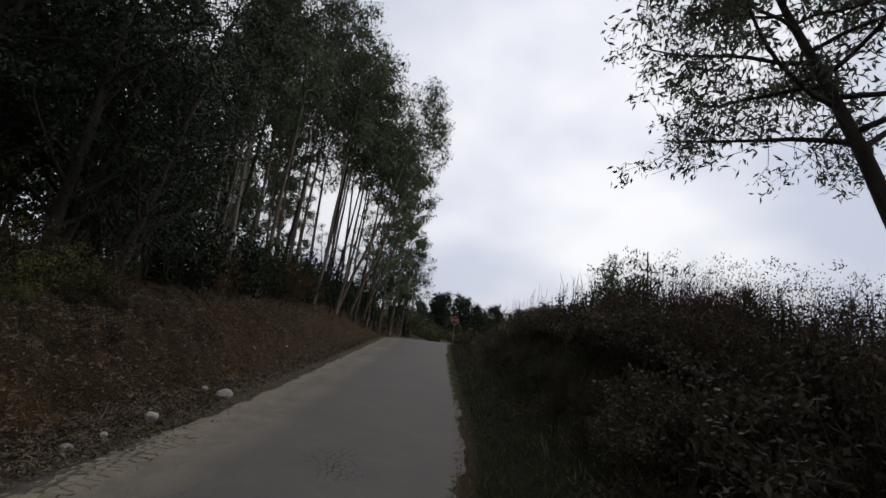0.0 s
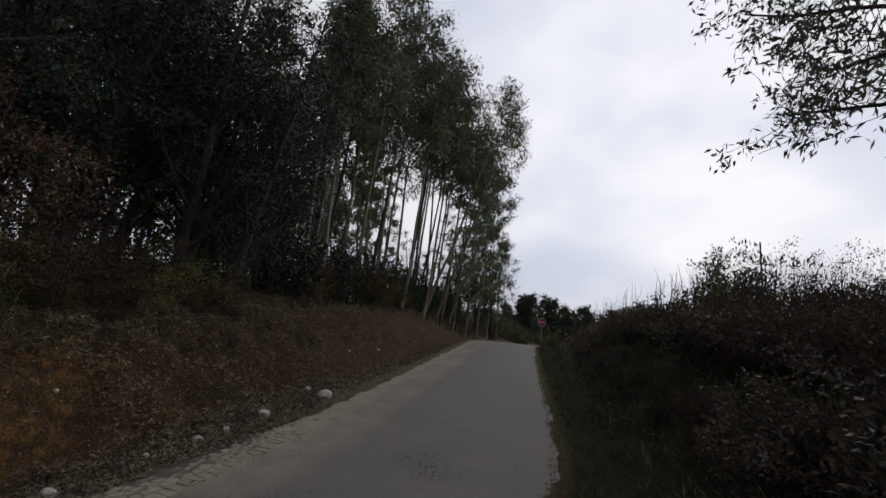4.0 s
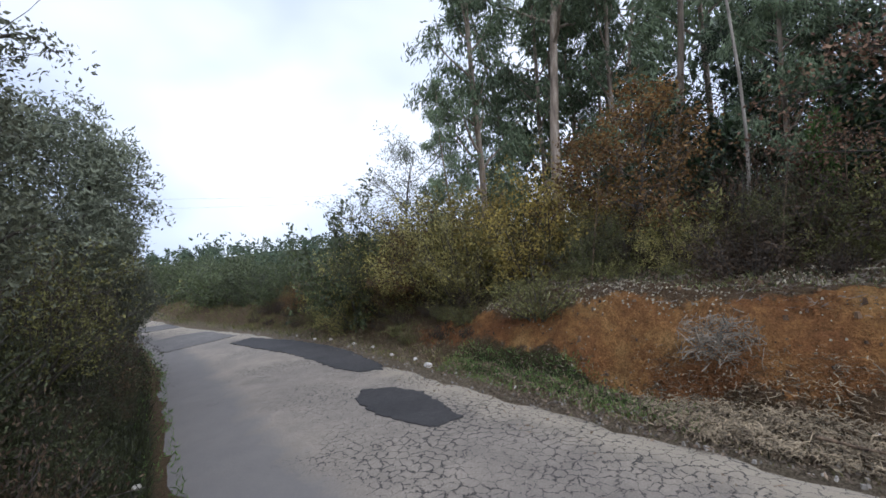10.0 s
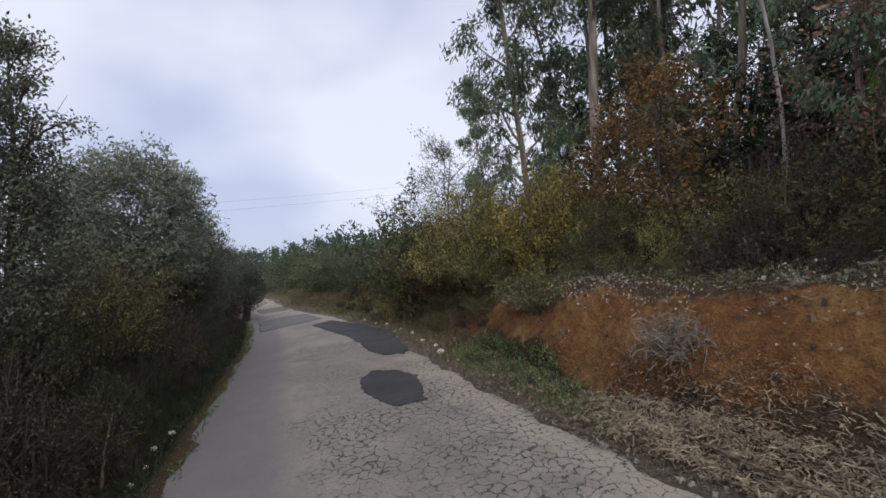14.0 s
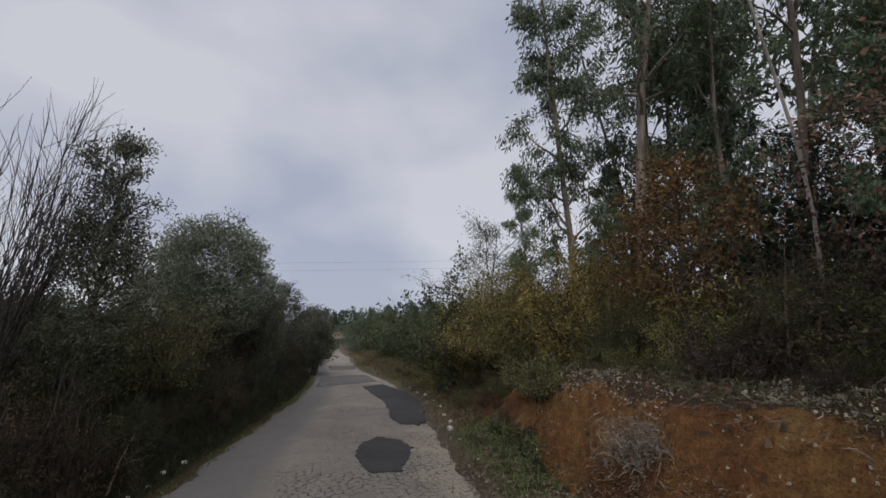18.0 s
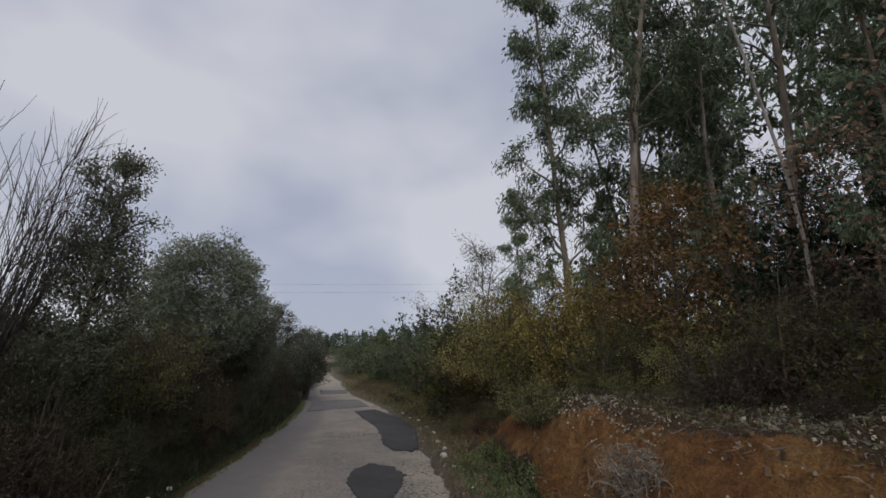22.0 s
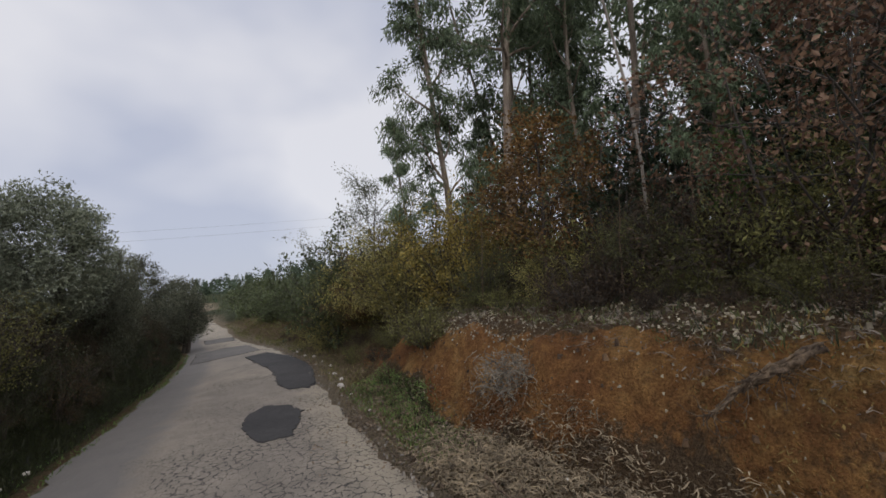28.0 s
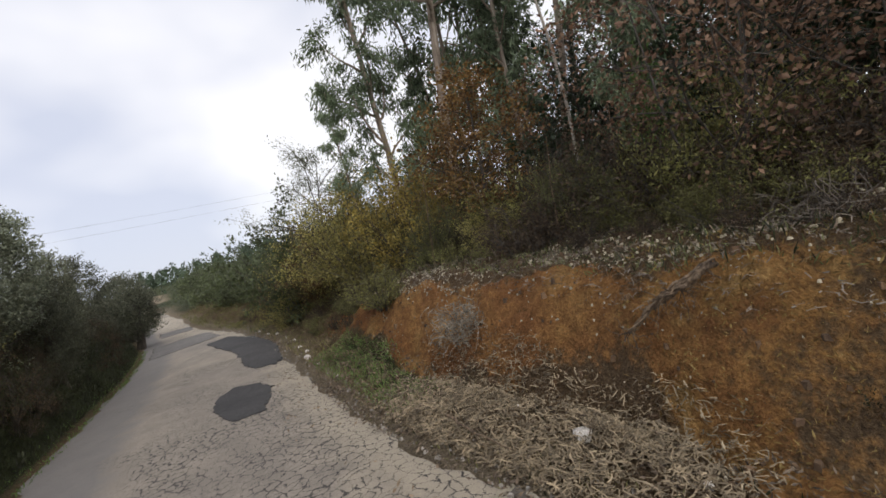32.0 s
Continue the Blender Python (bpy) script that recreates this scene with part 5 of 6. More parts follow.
def build_far_woods():
    """Woods on the far slopes: crowns of many coarse sprays."""
    gg = np.random.default_rng(77)
    c, L, W = [], [], []
    for _ in range(620):
        a, d = gg.uniform(2.0, 4.4), gg.uniform(60, 240)
        x, y = math.sin(a) * d, math.cos(a) * d
        xl, xr = road_edges(np.array(y))
        if xl - 4 < x < xr + 4:
            continue
        h = gg.uniform(4.0, 7.5)
        z = ground_z(x, y)
        n = 72
        f = gg.uniform(0, 1, n)
        wide = h * 0.26 * (1.1 - f) ** 0.7 if gg.uniform() < 0.5 else h * 0.36 * np.sin(np.clip(f, 0.05, 1) * 3.0) ** 0.5
        t = gg.uniform(0, 6.28, n)
        c.append(np.stack([x + wide * np.cos(t), y + wide * np.sin(t), z + f * h * 0.92], 1))
        s = max(0.6, d / 130)
        L.append(gg.uniform(0.6, 1.1, n) * s)
        W.append(gg.uniform(0.3, 0.6, n) * s)
    c, L, W = np.concatenate(c), np.concatenate(L), np.concatenate(W)
    me = Geo().add(*leaf_quads(gg, c, unit(gg, len(c)) + np.array([0, 0, 0.5]), L, W)).mesh("far_woods", L_FARWOOD)
    thing("far_woods", "dark wooded hills in the distance", "woods", kind="stuff", data=me)


build_far_woods()

pine = make_tree(197, "pine_tree", "dark rounded pine beyond the crest of the road", "tree", "pines beyond the crest", 5.2, 0.12, M_DARKBARK, L_FARWOOD, (0, 0), 0.06, 26, 1.7, 0.35, 4, 16, 0.4, 0.13, -0.4, 0.34, thick=0.03)
settle(pine, 4.6, 48.0, 0.0, 1.0)
for x, y, sc in ((2.0, 49.0, 0.8), (6.6, 48.5, 0.85), (9.0, 50.0, 0.9), (3.2, 55.0, 0.95), (0.2, 52.0, 0.6)):
    again(pine, x, y, x * 3, sc)
crest_bush = make_shrub(198, "hazel_bush", "light green bush beyond the crest of the road", "bush", "bushes beyond the crest", 1.1, 1.1, 2.0, L_OLIVEGREEN, 30, 5, 20, 0.12, 0.07)
settle(crest_bush, 0.8, 41.0)
for x, y, sc in ((-0.6, 42.0, 1.0), (-2.4, 41.5, 1.1), (1.9, 43.0, 0.9), (4.4, 42.0, 0.9)):
    again(crest_bush, x, y, x * 3, sc)

# ---- ground cover ----
def scatter(gg, n, y_low, y_high, side, low, high, power=1.0):
    """Places along one side of the road: y, and the distance off its edge."""
    y = gg.uniform(y_low, y_high, n)
    off = low + (high - low) * gg.uniform(0, 1, n) ** power
    xl, xr = road_edges(y)
    x = np.where(side < 0, xl - off, xr + off)
    paved = (x > xl) & (x < xr)
    return x, y, np.where(paved, road_height(x, y) + 0.004, height(x, y))


def grass(seed, n, y_low, y_high, side, low, high, tall, wide, mat, label, power=1.0, flop=0.5):
    gg = np.random.default_rng(seed)
    x, y, z = scatter(gg, n, y_low, y_high, side, low, high, power)
    keep = wave(x, y, 2.2, seed) + gg.uniform(-0.9, 0.9, n) > -0.35
    x, y, z = x[keep], y[keep], z[keep]
    d = gg.normal(size=(len(x), 3)) * flop + np.array([0, 0, 1.0])
    d[:, 2] = np.abs(d[:, 2])
    me = Geo().add(*leaf_quads(gg, np.stack([x, y, z - 0.02], 1), d, tall * gg.uniform(0.4, 1.3, len(x)), wide * gg.uniform(0.7, 1.4, len(x)))).mesh("grass", mat)
    thing("grass", label, "grass", kind="stuff", data=me)


grass(1, 34000, -14, 3, 1, 0.15, 2.2, 0.14, 0.009, L_GRASS, "long green grass on the roadside bank, coloured dark for dense shade", 1.2, 0.6)
grass(2, 15000, 3, 28, 1, 0.2, 2.2, 0.14, 0.013, L_ROUGH, "long rough grass on the bank", 1.2, 0.6)
grass(3, 6500, 1.5, 24, 1, 0.8, 3.0, 0.28, 0.012, L_DRYGRASS, "dry straw-coloured grass among the heath", 1.0, 0.7)
grass(4, 9000, -14, 22, 1, -0.1, 0.3, 0.07, 0.01, L_GREEN, "low green weeds along the asphalt edge", 1.0, 0.9)
grass(5, 10500, -3.6, -0.3, -1, 0.2, 1.05, 0.08, 0.007, L_GREEN, "patch of fresh green grass at the bank's foot", 0.9, 0.7)
grass(6, 9000, -12, -3.2, -1, 0.15, 2.0, 0.12, 0.009, L_DRYGRASS, "dry grass on the verge below the bushes", 1.0, 1.1)
grass(18, 14000, -13, -3.4, -1, 0.2, 2.2, 0.09, 0.011, L_BANKGREEN, "olive-green growth on the verge below the bushes", 1.0, 1.0)
grass(7, 2600, 0, 7, -1, 0.1, 0.9, 0.07, 0.014, L_GRASS, "sparse weeds on the littered verge", 1.0, 0.9)
grass(8, 6000, 1.6, 5.5, -1, 0.95, 2.4, 0.06, 0.012, L_OCHRE, "ochre moss and rootlets on the clay bank", 1.0, 0.9)
grass(17, 6000, 2.0, 5.0, -1, 0.75, 1.8, 0.032, 0.005, L_STRAW, "pale straw and rootlets hanging on the ochre bank", 1.0, 1.1)
grass(10, 3500, -3, 2, -1, 1.0, 1.9, 0.035, 0.008, L_OCHRE, "rootlets in the clay bank", 1.0, 0.9)
grass(14, 2200, -1.5, 6, -1, -0.02, 0.5, 0.06, 0.008, L_BANKGREEN, "low green weeds beside the asphalt", 1.0, 0.9)
grass(12, 9000, -30, -9, -1, 0.1, 3.0, 0.16, 0.018, L_BANKGREEN, "dry verge grass further down the road", 1.0, 0.7)
grass(13, 3000, -3.4, 0.2, -1, 0.1, 1.1, 0.09, 0.01, L_DRYGRASS, "dry blades among the green grass", 1.0, 0.8)
grass(9, 5000, -3, 8, -1, 1.9, 3.4, 0.13, 0.012, L_HEATH, "low green growth on the bank's lip", 1.0, 0.8)
grass(16, 7000, -3, 6, -1, 1.85, 2.9, 0.085, 0.009, L_OLIVEGREEN, "green tufts on the bank's lip", 1.0, 0.8)


def strips(seed, n, y_low, y_high, low, high, heap, length, label, mat=None, power=1.0):
    """Shed bark and dead leaves: bent strips lying in a loose layer."""
    gg = np.random.default_rng(seed)
    x, y, z = scatter(gg, n, y_low, y_high, -1, low, high, power)
    keep = wave(x, y, 2.6, seed) + 0.7 * wave(x, y, 7.0, seed + 1) + gg.uniform(-0.8, 0.8, n) > -0.35
    fade = np.clip(np.minimum(y - y_low, y_high - y) / 0.7, 0, 1) * np.clip(0.25 + (high - np.abs(x - road_edges(y)[0])) / 0.3, 0, 1)
    keep &= fade > gg.uniform(0, 1, n)
    x, y, z = x[keep], y[keep], z[keep]
    m = len(x)
    a = gg.uniform(0, 6.28, m)
    d = np.stack([np.cos(a), np.sin(a), gg.normal(size=m) * 0.25], 1)
    side = np.cross(d, np.stack([gg.normal(size=m) * 0.4, gg.normal(size=m) * 0.4, np.ones(m)], 1))
    side /= np.linalg.norm(side, axis=1, keepdims=True)
    L, W = (length * np.clip(np.exp(gg.normal(size=m) * 0.5), 0.3, 2.6))[:, None], (0.0074 * gg.uniform(0.6, 1.6, m))[:, None]
    c = np.stack([x, y, z + 0.008 + heap * gg.uniform(0, 1, m) ** 2], 1)
    mid = c + np.array([0, 0, 1.0]) * L * gg.uniform(-0.05, 0.2, m)[:, None] + np.cross(d, side) * 0
    bend = side * L * gg.normal(size=m)[:, None] * 0.12
    v = np.stack([c - d * L / 2 - side * W / 3, c - d * L / 2 + side * W / 3, mid + bend + side * W / 2, mid + bend - side * W / 2, c + d * L / 2 + side * W / 3, c + d * L / 2 - side * W / 3], 1).reshape(-1, 3)
    b = np.arange(m)[:, None] * 6
    f = np.concatenate([b + [0, 1, 2, 3], b + [3, 2, 4, 5]])
    thing("leaf_litter", label, "leaf litter", kind="stuff", data=Geo().add(v, f).mesh("leaf_litter", mat or M_STRIP))


strips(11, 25000, -1.0, 2.6, 0.1, 1.3, 0.09, 0.055, "curled pale eucalyptus bark heaped at the bank's foot")
strips(13, 5000, 2.1, 6.5, -0.04, 0.65, 0.04, 0.045, "curled bark strewn along the verge")
strips(12, 15000, 3.6, 16, 0.15, 3.0, 0.05, 0.06, "bark strips strewn over the bank")
strips(14, 8000, -3.0, 6, 1.6, 2.8, 0.04, 0.06, "grey shed bark along the bank's top", M_TWIG)


def dead_leaves(seed, n, y_low, y_high, low, high, size, label):
    gg = np.random.default_rng(seed)
    x, y, z = scatter(gg, n, y_low, y_high, -1, low, high)
    keep = wave(x, y, 1.9, seed) + gg.uniform(-1, 1, n) > -0.4
    x, y, z = x[keep], y[keep], z[keep]
    d = gg.normal(size=(len(x), 3)) * np.array([1, 1, 0.45])
    me = Geo().add(*leaf_quads(gg, np.stack([x, y, z + gg.uniform(0.005, 0.04, len(x))], 1), d, size * gg.uniform(0.6, 1.4, len(x)), size * 0.34 * gg.uniform(0.7, 1.3, len(x)))).mesh("leaf_litter", M_LITTER)
    thing("leaf_litter", label, "leaf litter", kind="stuff", data=me)


dead_leaves(15, 8000, -2.5, 7, -0.08, 1.1, 0.05, "dead brown leaves heaped at the bank's foot")
dead_leaves(19, 14000, 4.2, 9, 0.4, 3.0, 0.065, "dead leaves lying thick on the bank")
dead_leaves(16, 13000, 6, 22, 0.2, 3.4, 0.08, "dead leaves covering the bank")
dead_leaves(17, 3000, -9, 0, 0.1, 1.0, 0.05, "scattered dead leaves on the verge")
dead_leaves(18, 7000, -3, 8, 2.1, 4.5, 0.06, "fallen oak leaves on top of the bank")


dead_leaves(20, 220, -4, 6, -0.7, 0.0, 0.05, "few dead leaves blown onto the asphalt")


def pebble_mesh(seed, size=1.0, rough=0.22):
    gg = np.random.default_rng(seed)
    bm = bmesh.new()
    bmesh.ops.create_icosphere(bm, subdivisions=2, radius=1.0)
    chips = [(Vector(u).normalized(), float(gg.uniform(0.62, 0.9))) for u in gg.normal(size=(9, 3))]
    for v in bm.verts:
        p = Vector(v.co)
        for n, d in chips:
            p -= n * max(0.0, p.dot(n) - d)
        v.co = p * float(1 + gg.normal() * rough * 0.15)
        v.co.z *= 0.75
    me = bpy.data.meshes.new("stone")
    bm.to_mesh(me)
    bm.free()
    me.materials.append(M_STONE)
    return me


stones = [pebble_mesh(s) for s in range(5)]


def stone(x, y, r, z=None, label="pale limestone lump lying on the verge", turn=0.0, flat=1.0):
    ob = thing("stone", label, "stone", "stones along the road", data=stones[int(abs(x * 7 + y * 3)) % 5])
    ob.matrix_basis = Matrix.Translation((x, y, (ground_z(x, y) if z is None else z) + r * 0.3 * flat)) @ Matrix.Rotation(x * 9 + turn, 4, "Z") @ Matrix.Diagonal((r, r * 0.8, r * flat, 1))


for x, y, r in ((-4.02, 1.45, 0.085), (-4.38, 0.77, 0.03), (-2.78, 7.36, 0.14), (-3.15, 7.45, 0.07), (-2.94, 5.69, 0.1), (-3.02, 5.0, 0.05), (-3.1, 4.61, 0.06), (-3.2, 4.0, 0.04), (-3.14, 3.0, 0.07), (-3.5, 2.7, 0.04), (-3.8, 2.2, 0.035),
                (-5.41, -3.78, 0.07), (-6.0, -4.9, 0.05), (-6.35, -5.6, 0.045), (-6.6, -6.3, 0.05), (-6.95, -7.3, 0.05), (-7.05, -7.9, 0.05), (-7.3, -8.8, 0.05), (-5.7, -4.2, 0.04), (-5.2, -3.2, 0.03), (-4.8, -2.2, 0.03),
                (-1.5, -3.78, 0.04), (-1.12, -2.85, 0.035), (-1.72, -4.1, 0.04), (-1.22, -3.1, 0.03), (-1.38, -3.4, 0.025), (-0.72, -0.9, 0.035), (-0.98, -1.45, 0.03), (-1.32, -2.1, 0.03), (-3.6, 10.6, 0.06), (-3.4, 12.5, 0.05), (-4.3, 3.9, 0.04)):
    stone(x, y, r)


def small_stones(seed, n, y_low, y_high, low, high, r, label, mat):
    gg = np.random.default_rng(seed)
    x, y, z = scatter(gg, n, y_low, y_high, -1, low, high)
    keep = wave(x, y, 1.3, seed) + gg.uniform(-0.8, 0.8, n) > -0.1
    x, y, z = x[keep], y[keep], z[keep]
    m = len(x)
    cube = np.array([[-1, -1, -1], [1, -1, -1], [1, 1, -1], [-1, 1, -1], [-0.7, -0.7, 1], [0.7, -0.7, 1], [0.7, 0.7, 1], [-0.7, 0.7, 1]], float)
    rr = r * gg.uniform(0.4, 1.7, m)
    v = cube[None] * rr[:, None, None] * gg.uniform(0.45, 1.0, (m, 1, 3)) * gg.uniform(0.75, 1.25, (m, 8, 3))
    a = gg.uniform(0, 6.28, m)
    ca, sa = np.cos(a)[:, None], np.sin(a)[:, None]
    v = np.stack([v[..., 0] * ca - v[..., 1] * sa, v[..., 0] * sa + v[..., 1] * ca, v[..., 2]], 2) + np.stack([x, y, z + rr * 0.2], 1)[:, None]
    f = np.array([[0, 1, 5, 4], [1, 2, 6, 5], [2, 3, 7, 6], [3, 0, 4, 7], [4, 5, 6, 7]])
    faces = (np.arange(m)[:, None, None] * 8 + f[None]).reshape(-1, 4)
    thing("gravel", label, "stones", kind="stuff", data=Geo().add(v.reshape(-1, 3), faces).mesh("gravel", mat))


small_stones(21, 1500, -3.4, 0.0, 1.5, 2.0, 0.0085, "band of pale broken stones along the clay bank's lip", M_PEBBLE)
small_stones(22, 900, 0.4, 3.8, 2.0, 2.9, 0.0125, "pale stones spilled over the bank's lip", M_PEBBLE)
small_stones(23, 1300, -3, 7, 0.6, 2.0, 0.008, "small pale stones in the clay bank", M_PEBBLE)
small_stones(25, 1500, -3, 16, 0.7, 2.8, 0.02, "brown clods of earth on the bank", M_CLOD)
small_stones(24, 3000, -13, 13, -0.05, 0.45, 0.011, "loose gravel at the asphalt's edge", M_GRAVEL)


# ---- brush and dead wood ----
def brush_pile(x, y, z, r, n, seed, label="heap of dry grey twigs lying on the clay bank", long=0.24, mat=M_PILE):
    """A heap of cut twigs caught on the bank's face."""
    gg = np.random.default_rng(seed)
    root = thing("brush_pile", label, "brush pile", "heaps of dead twigs")
    root.location = (x, y, z)
    for s in range(n):
        p = np.clip(gg.normal(size=3), -1.6, 1.6) * np.array([0.1, r * 0.5, r * 0.33])
        d = gg.normal(size=3) * np.array([0.35, 1, 0.9])
        pts, rad = limb(gg, p - d / np.linalg.norm(d) * 0.09, d, gg.uniform(0.08, long), gg.uniform(0.0022, 0.0055), 0.0018, 3, 0.3)
        part("twig", Geo().add(*tube(pts, rad, 4)).mesh("twig", mat, True), root)


brush_pile(-5.0, -0.14, 0.58, 0.36, 430, 3, long=0.2)


brush_pile(-5.35, 3.0, 1.1, 0.4, 190, 5, "tangle of dead grey branches on the bank's lip", 0.26, M_DEADWOOD)
brush_pile(-5.2, 4.3, 1.0, 0.4, 110, 6, "loose grey branches lying high on the bank", 0.3, M_DEADWOOD)


def dead_branch(seed, points, r, label, twigs=5):
    gg = np.random.default_rng(seed)
    root = thing("dead_branch", label, "branch")
    p = np.array(points, float)
    t = np.linspace(0, 1, len(p))
    tt = np.linspace(0, 1, 14)
    q = np.stack([np.interp(tt, t, p[:, k]) for k in range(3)], 1) + gg.normal(size=(14, 3)) * r * 0.35
    part("limb", Geo().add(*tube(q, np.linspace(r, r * 0.3, 14) * gg.uniform(0.8, 1.25, 14), 7)).mesh("limb", M_ROOT, True), root)
    for s in range(twigs):
        i = gg.integers(2, 13)
        tp, tr = limb(gg, q[i], q[i] - q[i - 1] + gg.normal(size=3) * 0.1, gg.uniform(0.12, 0.35), r * 0.25, 0.002, 5, 0.3)
        part("twig", Geo().add(*tube(tp, tr, 4)).mesh("twig", M_ROOT, True), root)


def gnarled_root():
    """A torn root: twisted strands of wood with loose fibres hanging from it."""
    gg = np.random.default_rng(61)
    root = thing("dead_root", "gnarled weathered root torn out of the clay bank", "root")
    a, b = np.array([-4.82, 2.3, 0.95]), np.array([-4.6, 1.66, 0.5])
    t = np.linspace(0, 1, 16)
    spine = a + (b - a) * t[:, None] + np.stack([0.03 * np.sin(t * 6), 0.02 * np.sin(t * 9), 0.05 * np.sin(t * 3.1)], 1)
    for s in range(15):
        ph, w = gg.uniform(0, 6.28), gg.uniform(0.6, 1.3)
        i0, i1 = gg.integers(0, 4), gg.integers(9, 17)
        q = spine + 0.046 * w * np.stack([np.cos(ph + t * 5) * 0.7, np.sin(ph + t * 5), np.sin(ph + t * 5)], 1) * (1 - 0.6 * t)[:, None] + gg.normal(size=(16, 3)) * 0.013
        r = np.linspace(0.019, 0.008, 16) * gg.uniform(0.3, 1.2) * gg.uniform(0.75, 1.25, 16)
        part("strand", Geo().add(*tube(q[i0:i1], r[i0:i1], 6)).mesh("strand", M_ROOT, True), root)
    for s in range(46):
        i = gg.integers(1, 15)
        p, r = limb(gg, spine[i], np.array([0.4, -0.3, -0.8]) + gg.normal(size=3) * 0.7, gg.uniform(0.08, 0.3), 0.005, 0.0015, 6, 0.35)
        part("rootlet", Geo().add(*tube(p, r, 4)).mesh("rootlet", M_ROOT, True), root)


gnarled_root()
dead_branch(3, [(-3.95, 0.35, 0.12), (-3.75, 0.75, 0.12), (-3.62, 1.15, 0.1)], 0.012, "long thin stick lying on the leaf litter", 1)
dead_branch(5, [(-5.1, 4.3, 0.95), (-5.0, 3.7, 0.9), (-4.9, 3.3, 0.95)], 0.03, "dead branch with grey bark on the bank", 6)
dead_branch(6, [(-1.05, -3.2, 0.05), (-1.1, -3.35, 0.3), (-1.2, -3.55, 0.52)], 0.012, "pale dry stick standing in the verge", 2)
dead_branch(7, [(-3.25, 5.2, 0.07), (-3.5, 5.7, 0.12), (-3.75, 6.1, 0.16)], 0.016, "dry stick on the verge beside the road", 2)


for k, (x, y, lean) in enumerate(((-6.4, 0.6, 0.1), (-6.7, -0.4, -0.15), (-6.9, 1.3, 0.05), (-6.3, 2.6, -0.1), (-6.6, -1.6, 0.2))):
    z = ground_z(x, y)
    dead_branch(20 + k, [(x, y, z - 0.1), (x + 0.05, y + lean * 0.6, z + 0.6), (x + 0.1, y + lean * 1.5, z + 1.25 + 0.1 * k)], 0.011, "thin dead stem standing among the bank's shrubs", 5)


# ---- road furniture ----
def stop_sign(x, y, turn):
    root = thing("stop_sign", "red octagonal stop sign on a grey metal post", "road sign")
    grey = plain_material("galvanised_steel", [(0.3, (0.17, 0.17, 0.175)), (0.7, (0.26, 0.26, 0.265))], 8.0, 0.5, 0.05)
    red = plain_material("red_sign_face", [(0.3, (0.26, 0.02, 0.025)), (0.7, (0.33, 0.03, 0.035))], 5.0, 0.45, 0.02)
    white = plain_material("white_sign_paint", [(0.3, (0.72, 0.72, 0.72)), (0.7, (0.8, 0.8, 0.8))], 5.0, 0.45, 0.02)
    z = ground_z(x, y)
    pts = np.array([[0, 0, -0.2], [0, 0, 1.0], [0, 0, 2.35]])
    part("post", Geo().add(*tube(pts, [0.035] * 3, 10)).mesh("post", grey, True), root)

    def octagon(name, r, y0, y1, mat):
        bm = bmesh.new()
        ring = [(r * math.cos(math.pi / 8 + k * math.pi / 4), r * math.sin(math.pi / 8 + k * math.pi / 4)) for k in range(8)]
        front = [bm.verts.new((u, y0, 2.0 + v)) for u, v in ring]
        back = [bm.verts.new((u, y1, 2.0 + v)) for u, v in ring]
        bm.faces.new(front)
        bm.faces.new(back[::-1])
        for k in range(8):
            bm.faces.new((front[k], back[k], back[(k + 1) % 8], front[(k + 1) % 8]))
        bmesh.ops.recalc_face_normals(bm, faces=bm.faces)
        me = bpy.data.meshes.new(name)
        bm.to_mesh(me)
        bm.free()
        me.materials.append(mat)
        return part(name, me, over)

    over = root
    plate = octagon("plate", 0.325, -0.056, -0.03, red)
    over = plate
    octagon("rim", 0.345, -0.05, -0.036, white)
    text = bpy.data.curves.new("lettering", "FONT")
    text.body, text.size, text.align_x, text.align_y, text.extrude = "STOP", 0.22, "CENTER", "CENTER", 0.002
    text.materials.append(white)
    lettering = part("lettering", text, plate, "white capital letters")
    lettering.matrix_basis = pose(0, -0.06, 2.0, 90, 0, 0)
    root.matrix_basis = Matrix.Translation((x, y, z)) @ Matrix.Rotation(turn, 4, "Z")


stop_sign(3.25, 36.9, 0.05)


def wooden_post(x, y, h):
    root = thing("wooden_post", "weathered wooden pole above the heath", "post")
    pts = np.array([[0, 0, -0.3], [0.02, 0, h * 0.5], [-0.02, 0.0, h]])
    part("pole", Geo().add(*tube(pts, [0.035, 0.03, 0.02], 8)).mesh("pole", M_ROOT, True), root)
    root.location = (x, y, ground_z(x, y))


wooden_post(6.75, 12.1, 2.3)


def cable(a, b, sag, r):
    t = np.linspace(0, 1, 24)[:, None]
    p = np.array(a) * (1 - t) + np.array(b) * t - np.array([0, 0, 1.0]) * sag * 4 * t * (1 - t)
    thing("power_cable", "thin overhead power cable", "cable", "power cables", data=Geo().add(*tube(p, [r] * 24, 5)).mesh("power_cable", M_DARKBARK, True))


for k in range(2):
    cable((-75, -36, 14.0 + k * 1.1), (20, -70, 9.5 + k * 1.1), 1.2, 0.008)


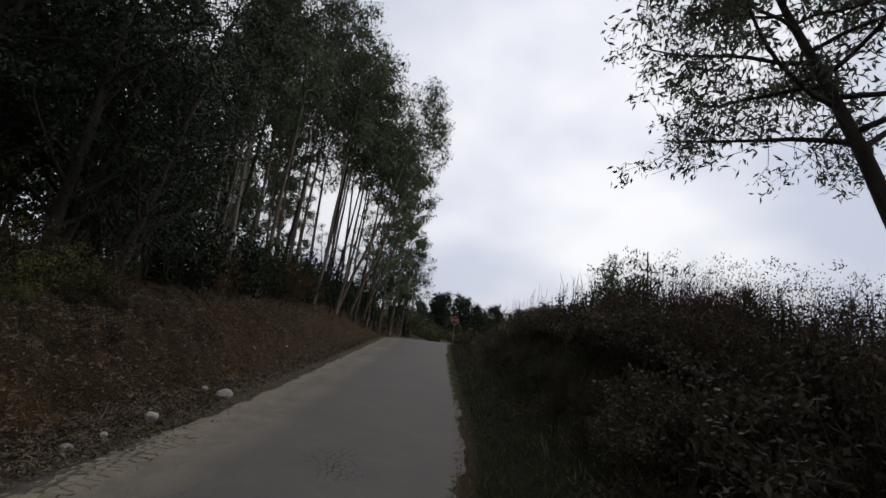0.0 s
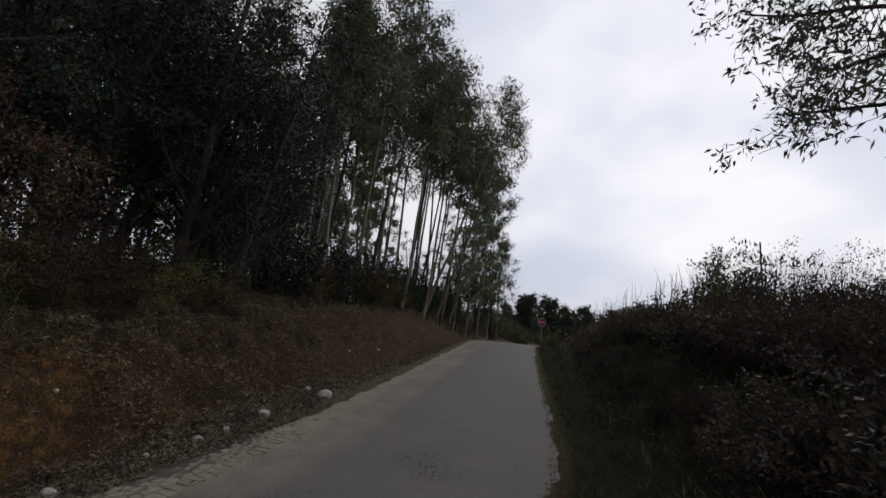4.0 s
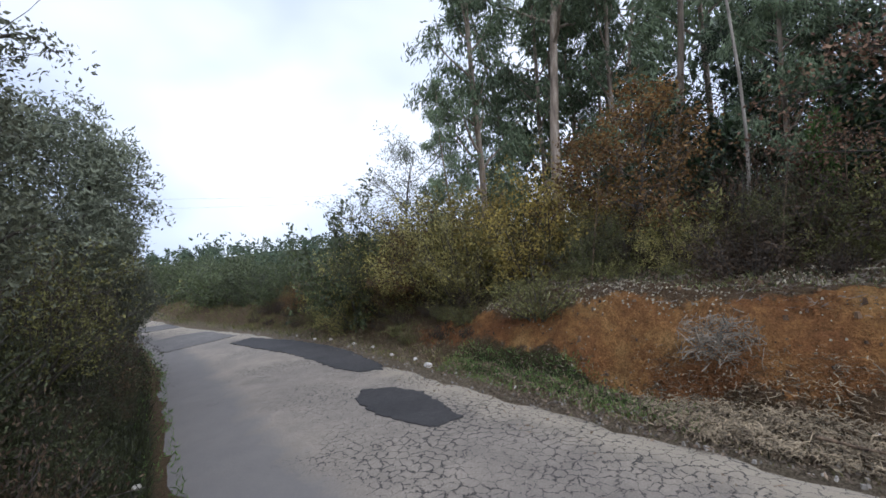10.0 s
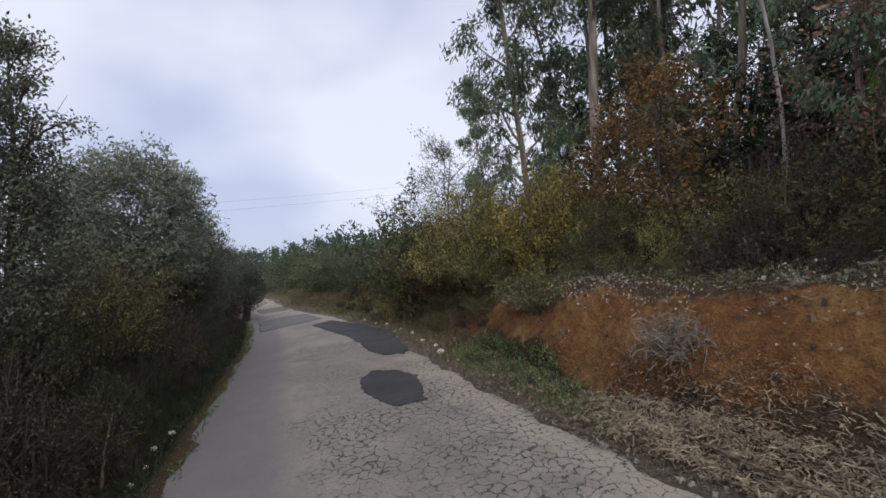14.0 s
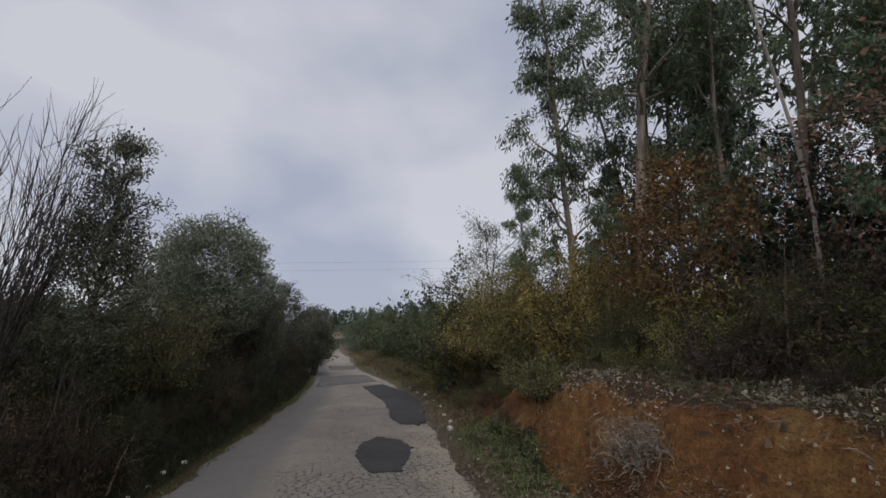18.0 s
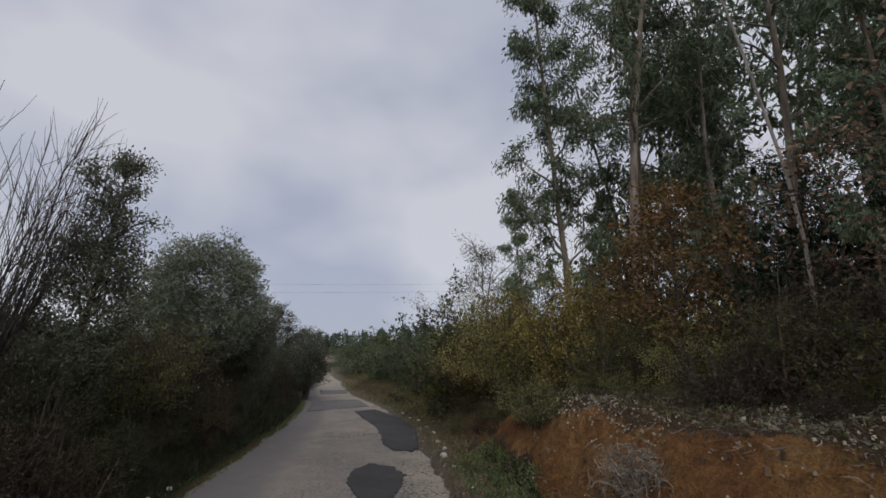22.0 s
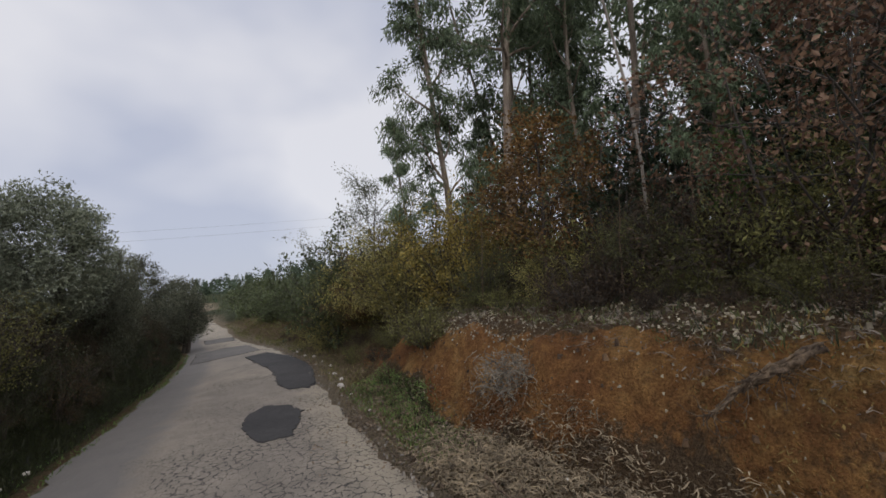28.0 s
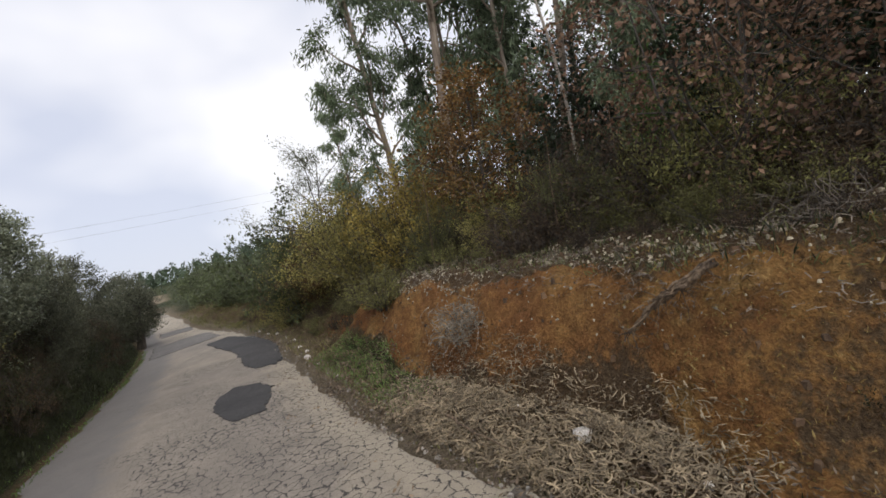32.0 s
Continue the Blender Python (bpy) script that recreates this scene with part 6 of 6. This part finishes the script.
# ---- cracked plates of the bleached asphalt margin ----
def clip_cell(poly, p, q):
    """The part of a polygon that lies nearer to p than to q."""
    mx, my, nx, ny = (p[0] + q[0]) / 2, (p[1] + q[1]) / 2, q[0] - p[0], q[1] - p[1]
    out = []
    for a, b in zip(poly, poly[1:] + poly[:1]):
        da, db = (a[0] - mx) * nx + (a[1] - my) * ny, (b[0] - mx) * nx + (b[1] - my) * ny
        if da <= 0:
            out.append(a)
        if da * db < 0:
            f = da / (da - db)
            out.append((a[0] + (b[0] - a[0]) * f, a[1] + (b[1] - a[1]) * f))
    return out


def cracked_margin():
    gg = np.random.default_rng(9)
    seeds = []
    for _ in range(14000):
        y = gg.uniform(1.2, 5.4)
        wide = np.interp(y, [-3.2, -1, 1, 4, 8.5], [0.5, 0.75, 0.85, 0.7, 0.45])
        off = gg.uniform(-0.04, wide * 0.62)
        xl = float(road_edges(y)[0])
        p = (xl + off, y)
        gap = 0.074 + 0.02 * off / wide
        if all((p[0] - s[0]) ** 2 + (p[1] - s[1]) ** 2 > gap * gap for s in seeds):
            seeds.append(p)
        if len(seeds) >= 300:
            break
    for k, p in enumerate(seeds):
        near = sorted((s for s in seeds if s is not p), key=lambda s: (s[0] - p[0]) ** 2 + (s[1] - p[1]) ** 2)[:14]
        r = 0.13
        poly = [(p[0] + r * math.cos(a * math.pi / 4), p[1] + r * math.sin(a * math.pi / 4)) for a in range(8)]
        for q in near:
            poly = clip_cell(poly, p, q)
        if len(poly) < 3:
            continue
        cx, cy = sum(v[0] for v in poly) / len(poly), sum(v[1] for v in poly) / len(poly)
        shrink = gg.uniform(0.9, 0.95)
        poly = [(cx + (x - cx) * shrink + gg.normal() * 0.004, cy + (y - cy) * shrink + gg.normal() * 0.004) for x, y in poly]
        base = float(road_height(np.array([cx]), np.array([cy]))[0]) + 0.012 * float(wave(np.array([cx]), np.array([cy]), 1.1, 8.0)[0])
        xl = float(road_edges(cy)[0])
        base -= 0.03 * max(0.0, 1 - (cx - xl) / 0.35)
        tx, ty, lift = gg.normal() * 0.02, gg.normal() * 0.02, 0.008 + gg.uniform(0, 0.006)
        bm = bmesh.new()
        low = [bm.verts.new((x, y, base - 0.03)) for x, y in poly]
        mid = [bm.verts.new((x, y, base + lift - 0.006 + (x - cx) * tx + (y - cy) * ty)) for x, y in poly]
        top = [bm.verts.new((cx + (x - cx) * 0.88, cy + (y - cy) * 0.88, base + lift + (x - cx) * tx + (y - cy) * ty)) for x, y in poly]
        for i in range(len(poly)):
            j = (i + 1) % len(poly)
            bm.faces.new((low[i], low[j], mid[j], mid[i]))
            bm.faces.new((mid[i], mid[j], top[j], top[i]))
        bm.faces.new(top)
        me = bpy.data.meshes.new("asphalt_plate")
        bm.to_mesh(me)
        bm.free()
        me.materials.append(M_PIECE)
        part("asphalt_plate", me, road)
    # the dirt that shows in the joints
    ys = np.arange(1.2, 5.5, 0.1)
    xl, _ = road_edges(ys)
    wide = np.interp(ys, [-3.2, -1, 1, 4, 8.5], [0.5, 0.75, 0.85, 0.7, 0.45])
    z = road_height(xl, ys) + 0.004
    left = np.stack([xl - 0.1, ys, z - 0.03], 1)
    mid = np.stack([xl + 0.3, ys, z + 0.012 * wave(xl + 0.3, ys, 1.1, 8.0)], 1)
    right = np.stack([xl + wide * 0.6, ys, z + 0.012 * wave(xl + wide * 0.6, ys, 1.1, 8.0)], 1)
    v = np.stack([left, mid, right], 1).reshape(-1, 3)
    a = (np.arange(len(ys) - 1)[:, None] * 3 + np.arange(2)[None]).ravel()
    part("joint_dirt", Geo().add(v, np.stack([a, a + 1, a + 4, a + 3], 1)).mesh("joint_dirt", M_DIRT, True), road, "dark dirt between cracked asphalt plates")


cracked_margin()
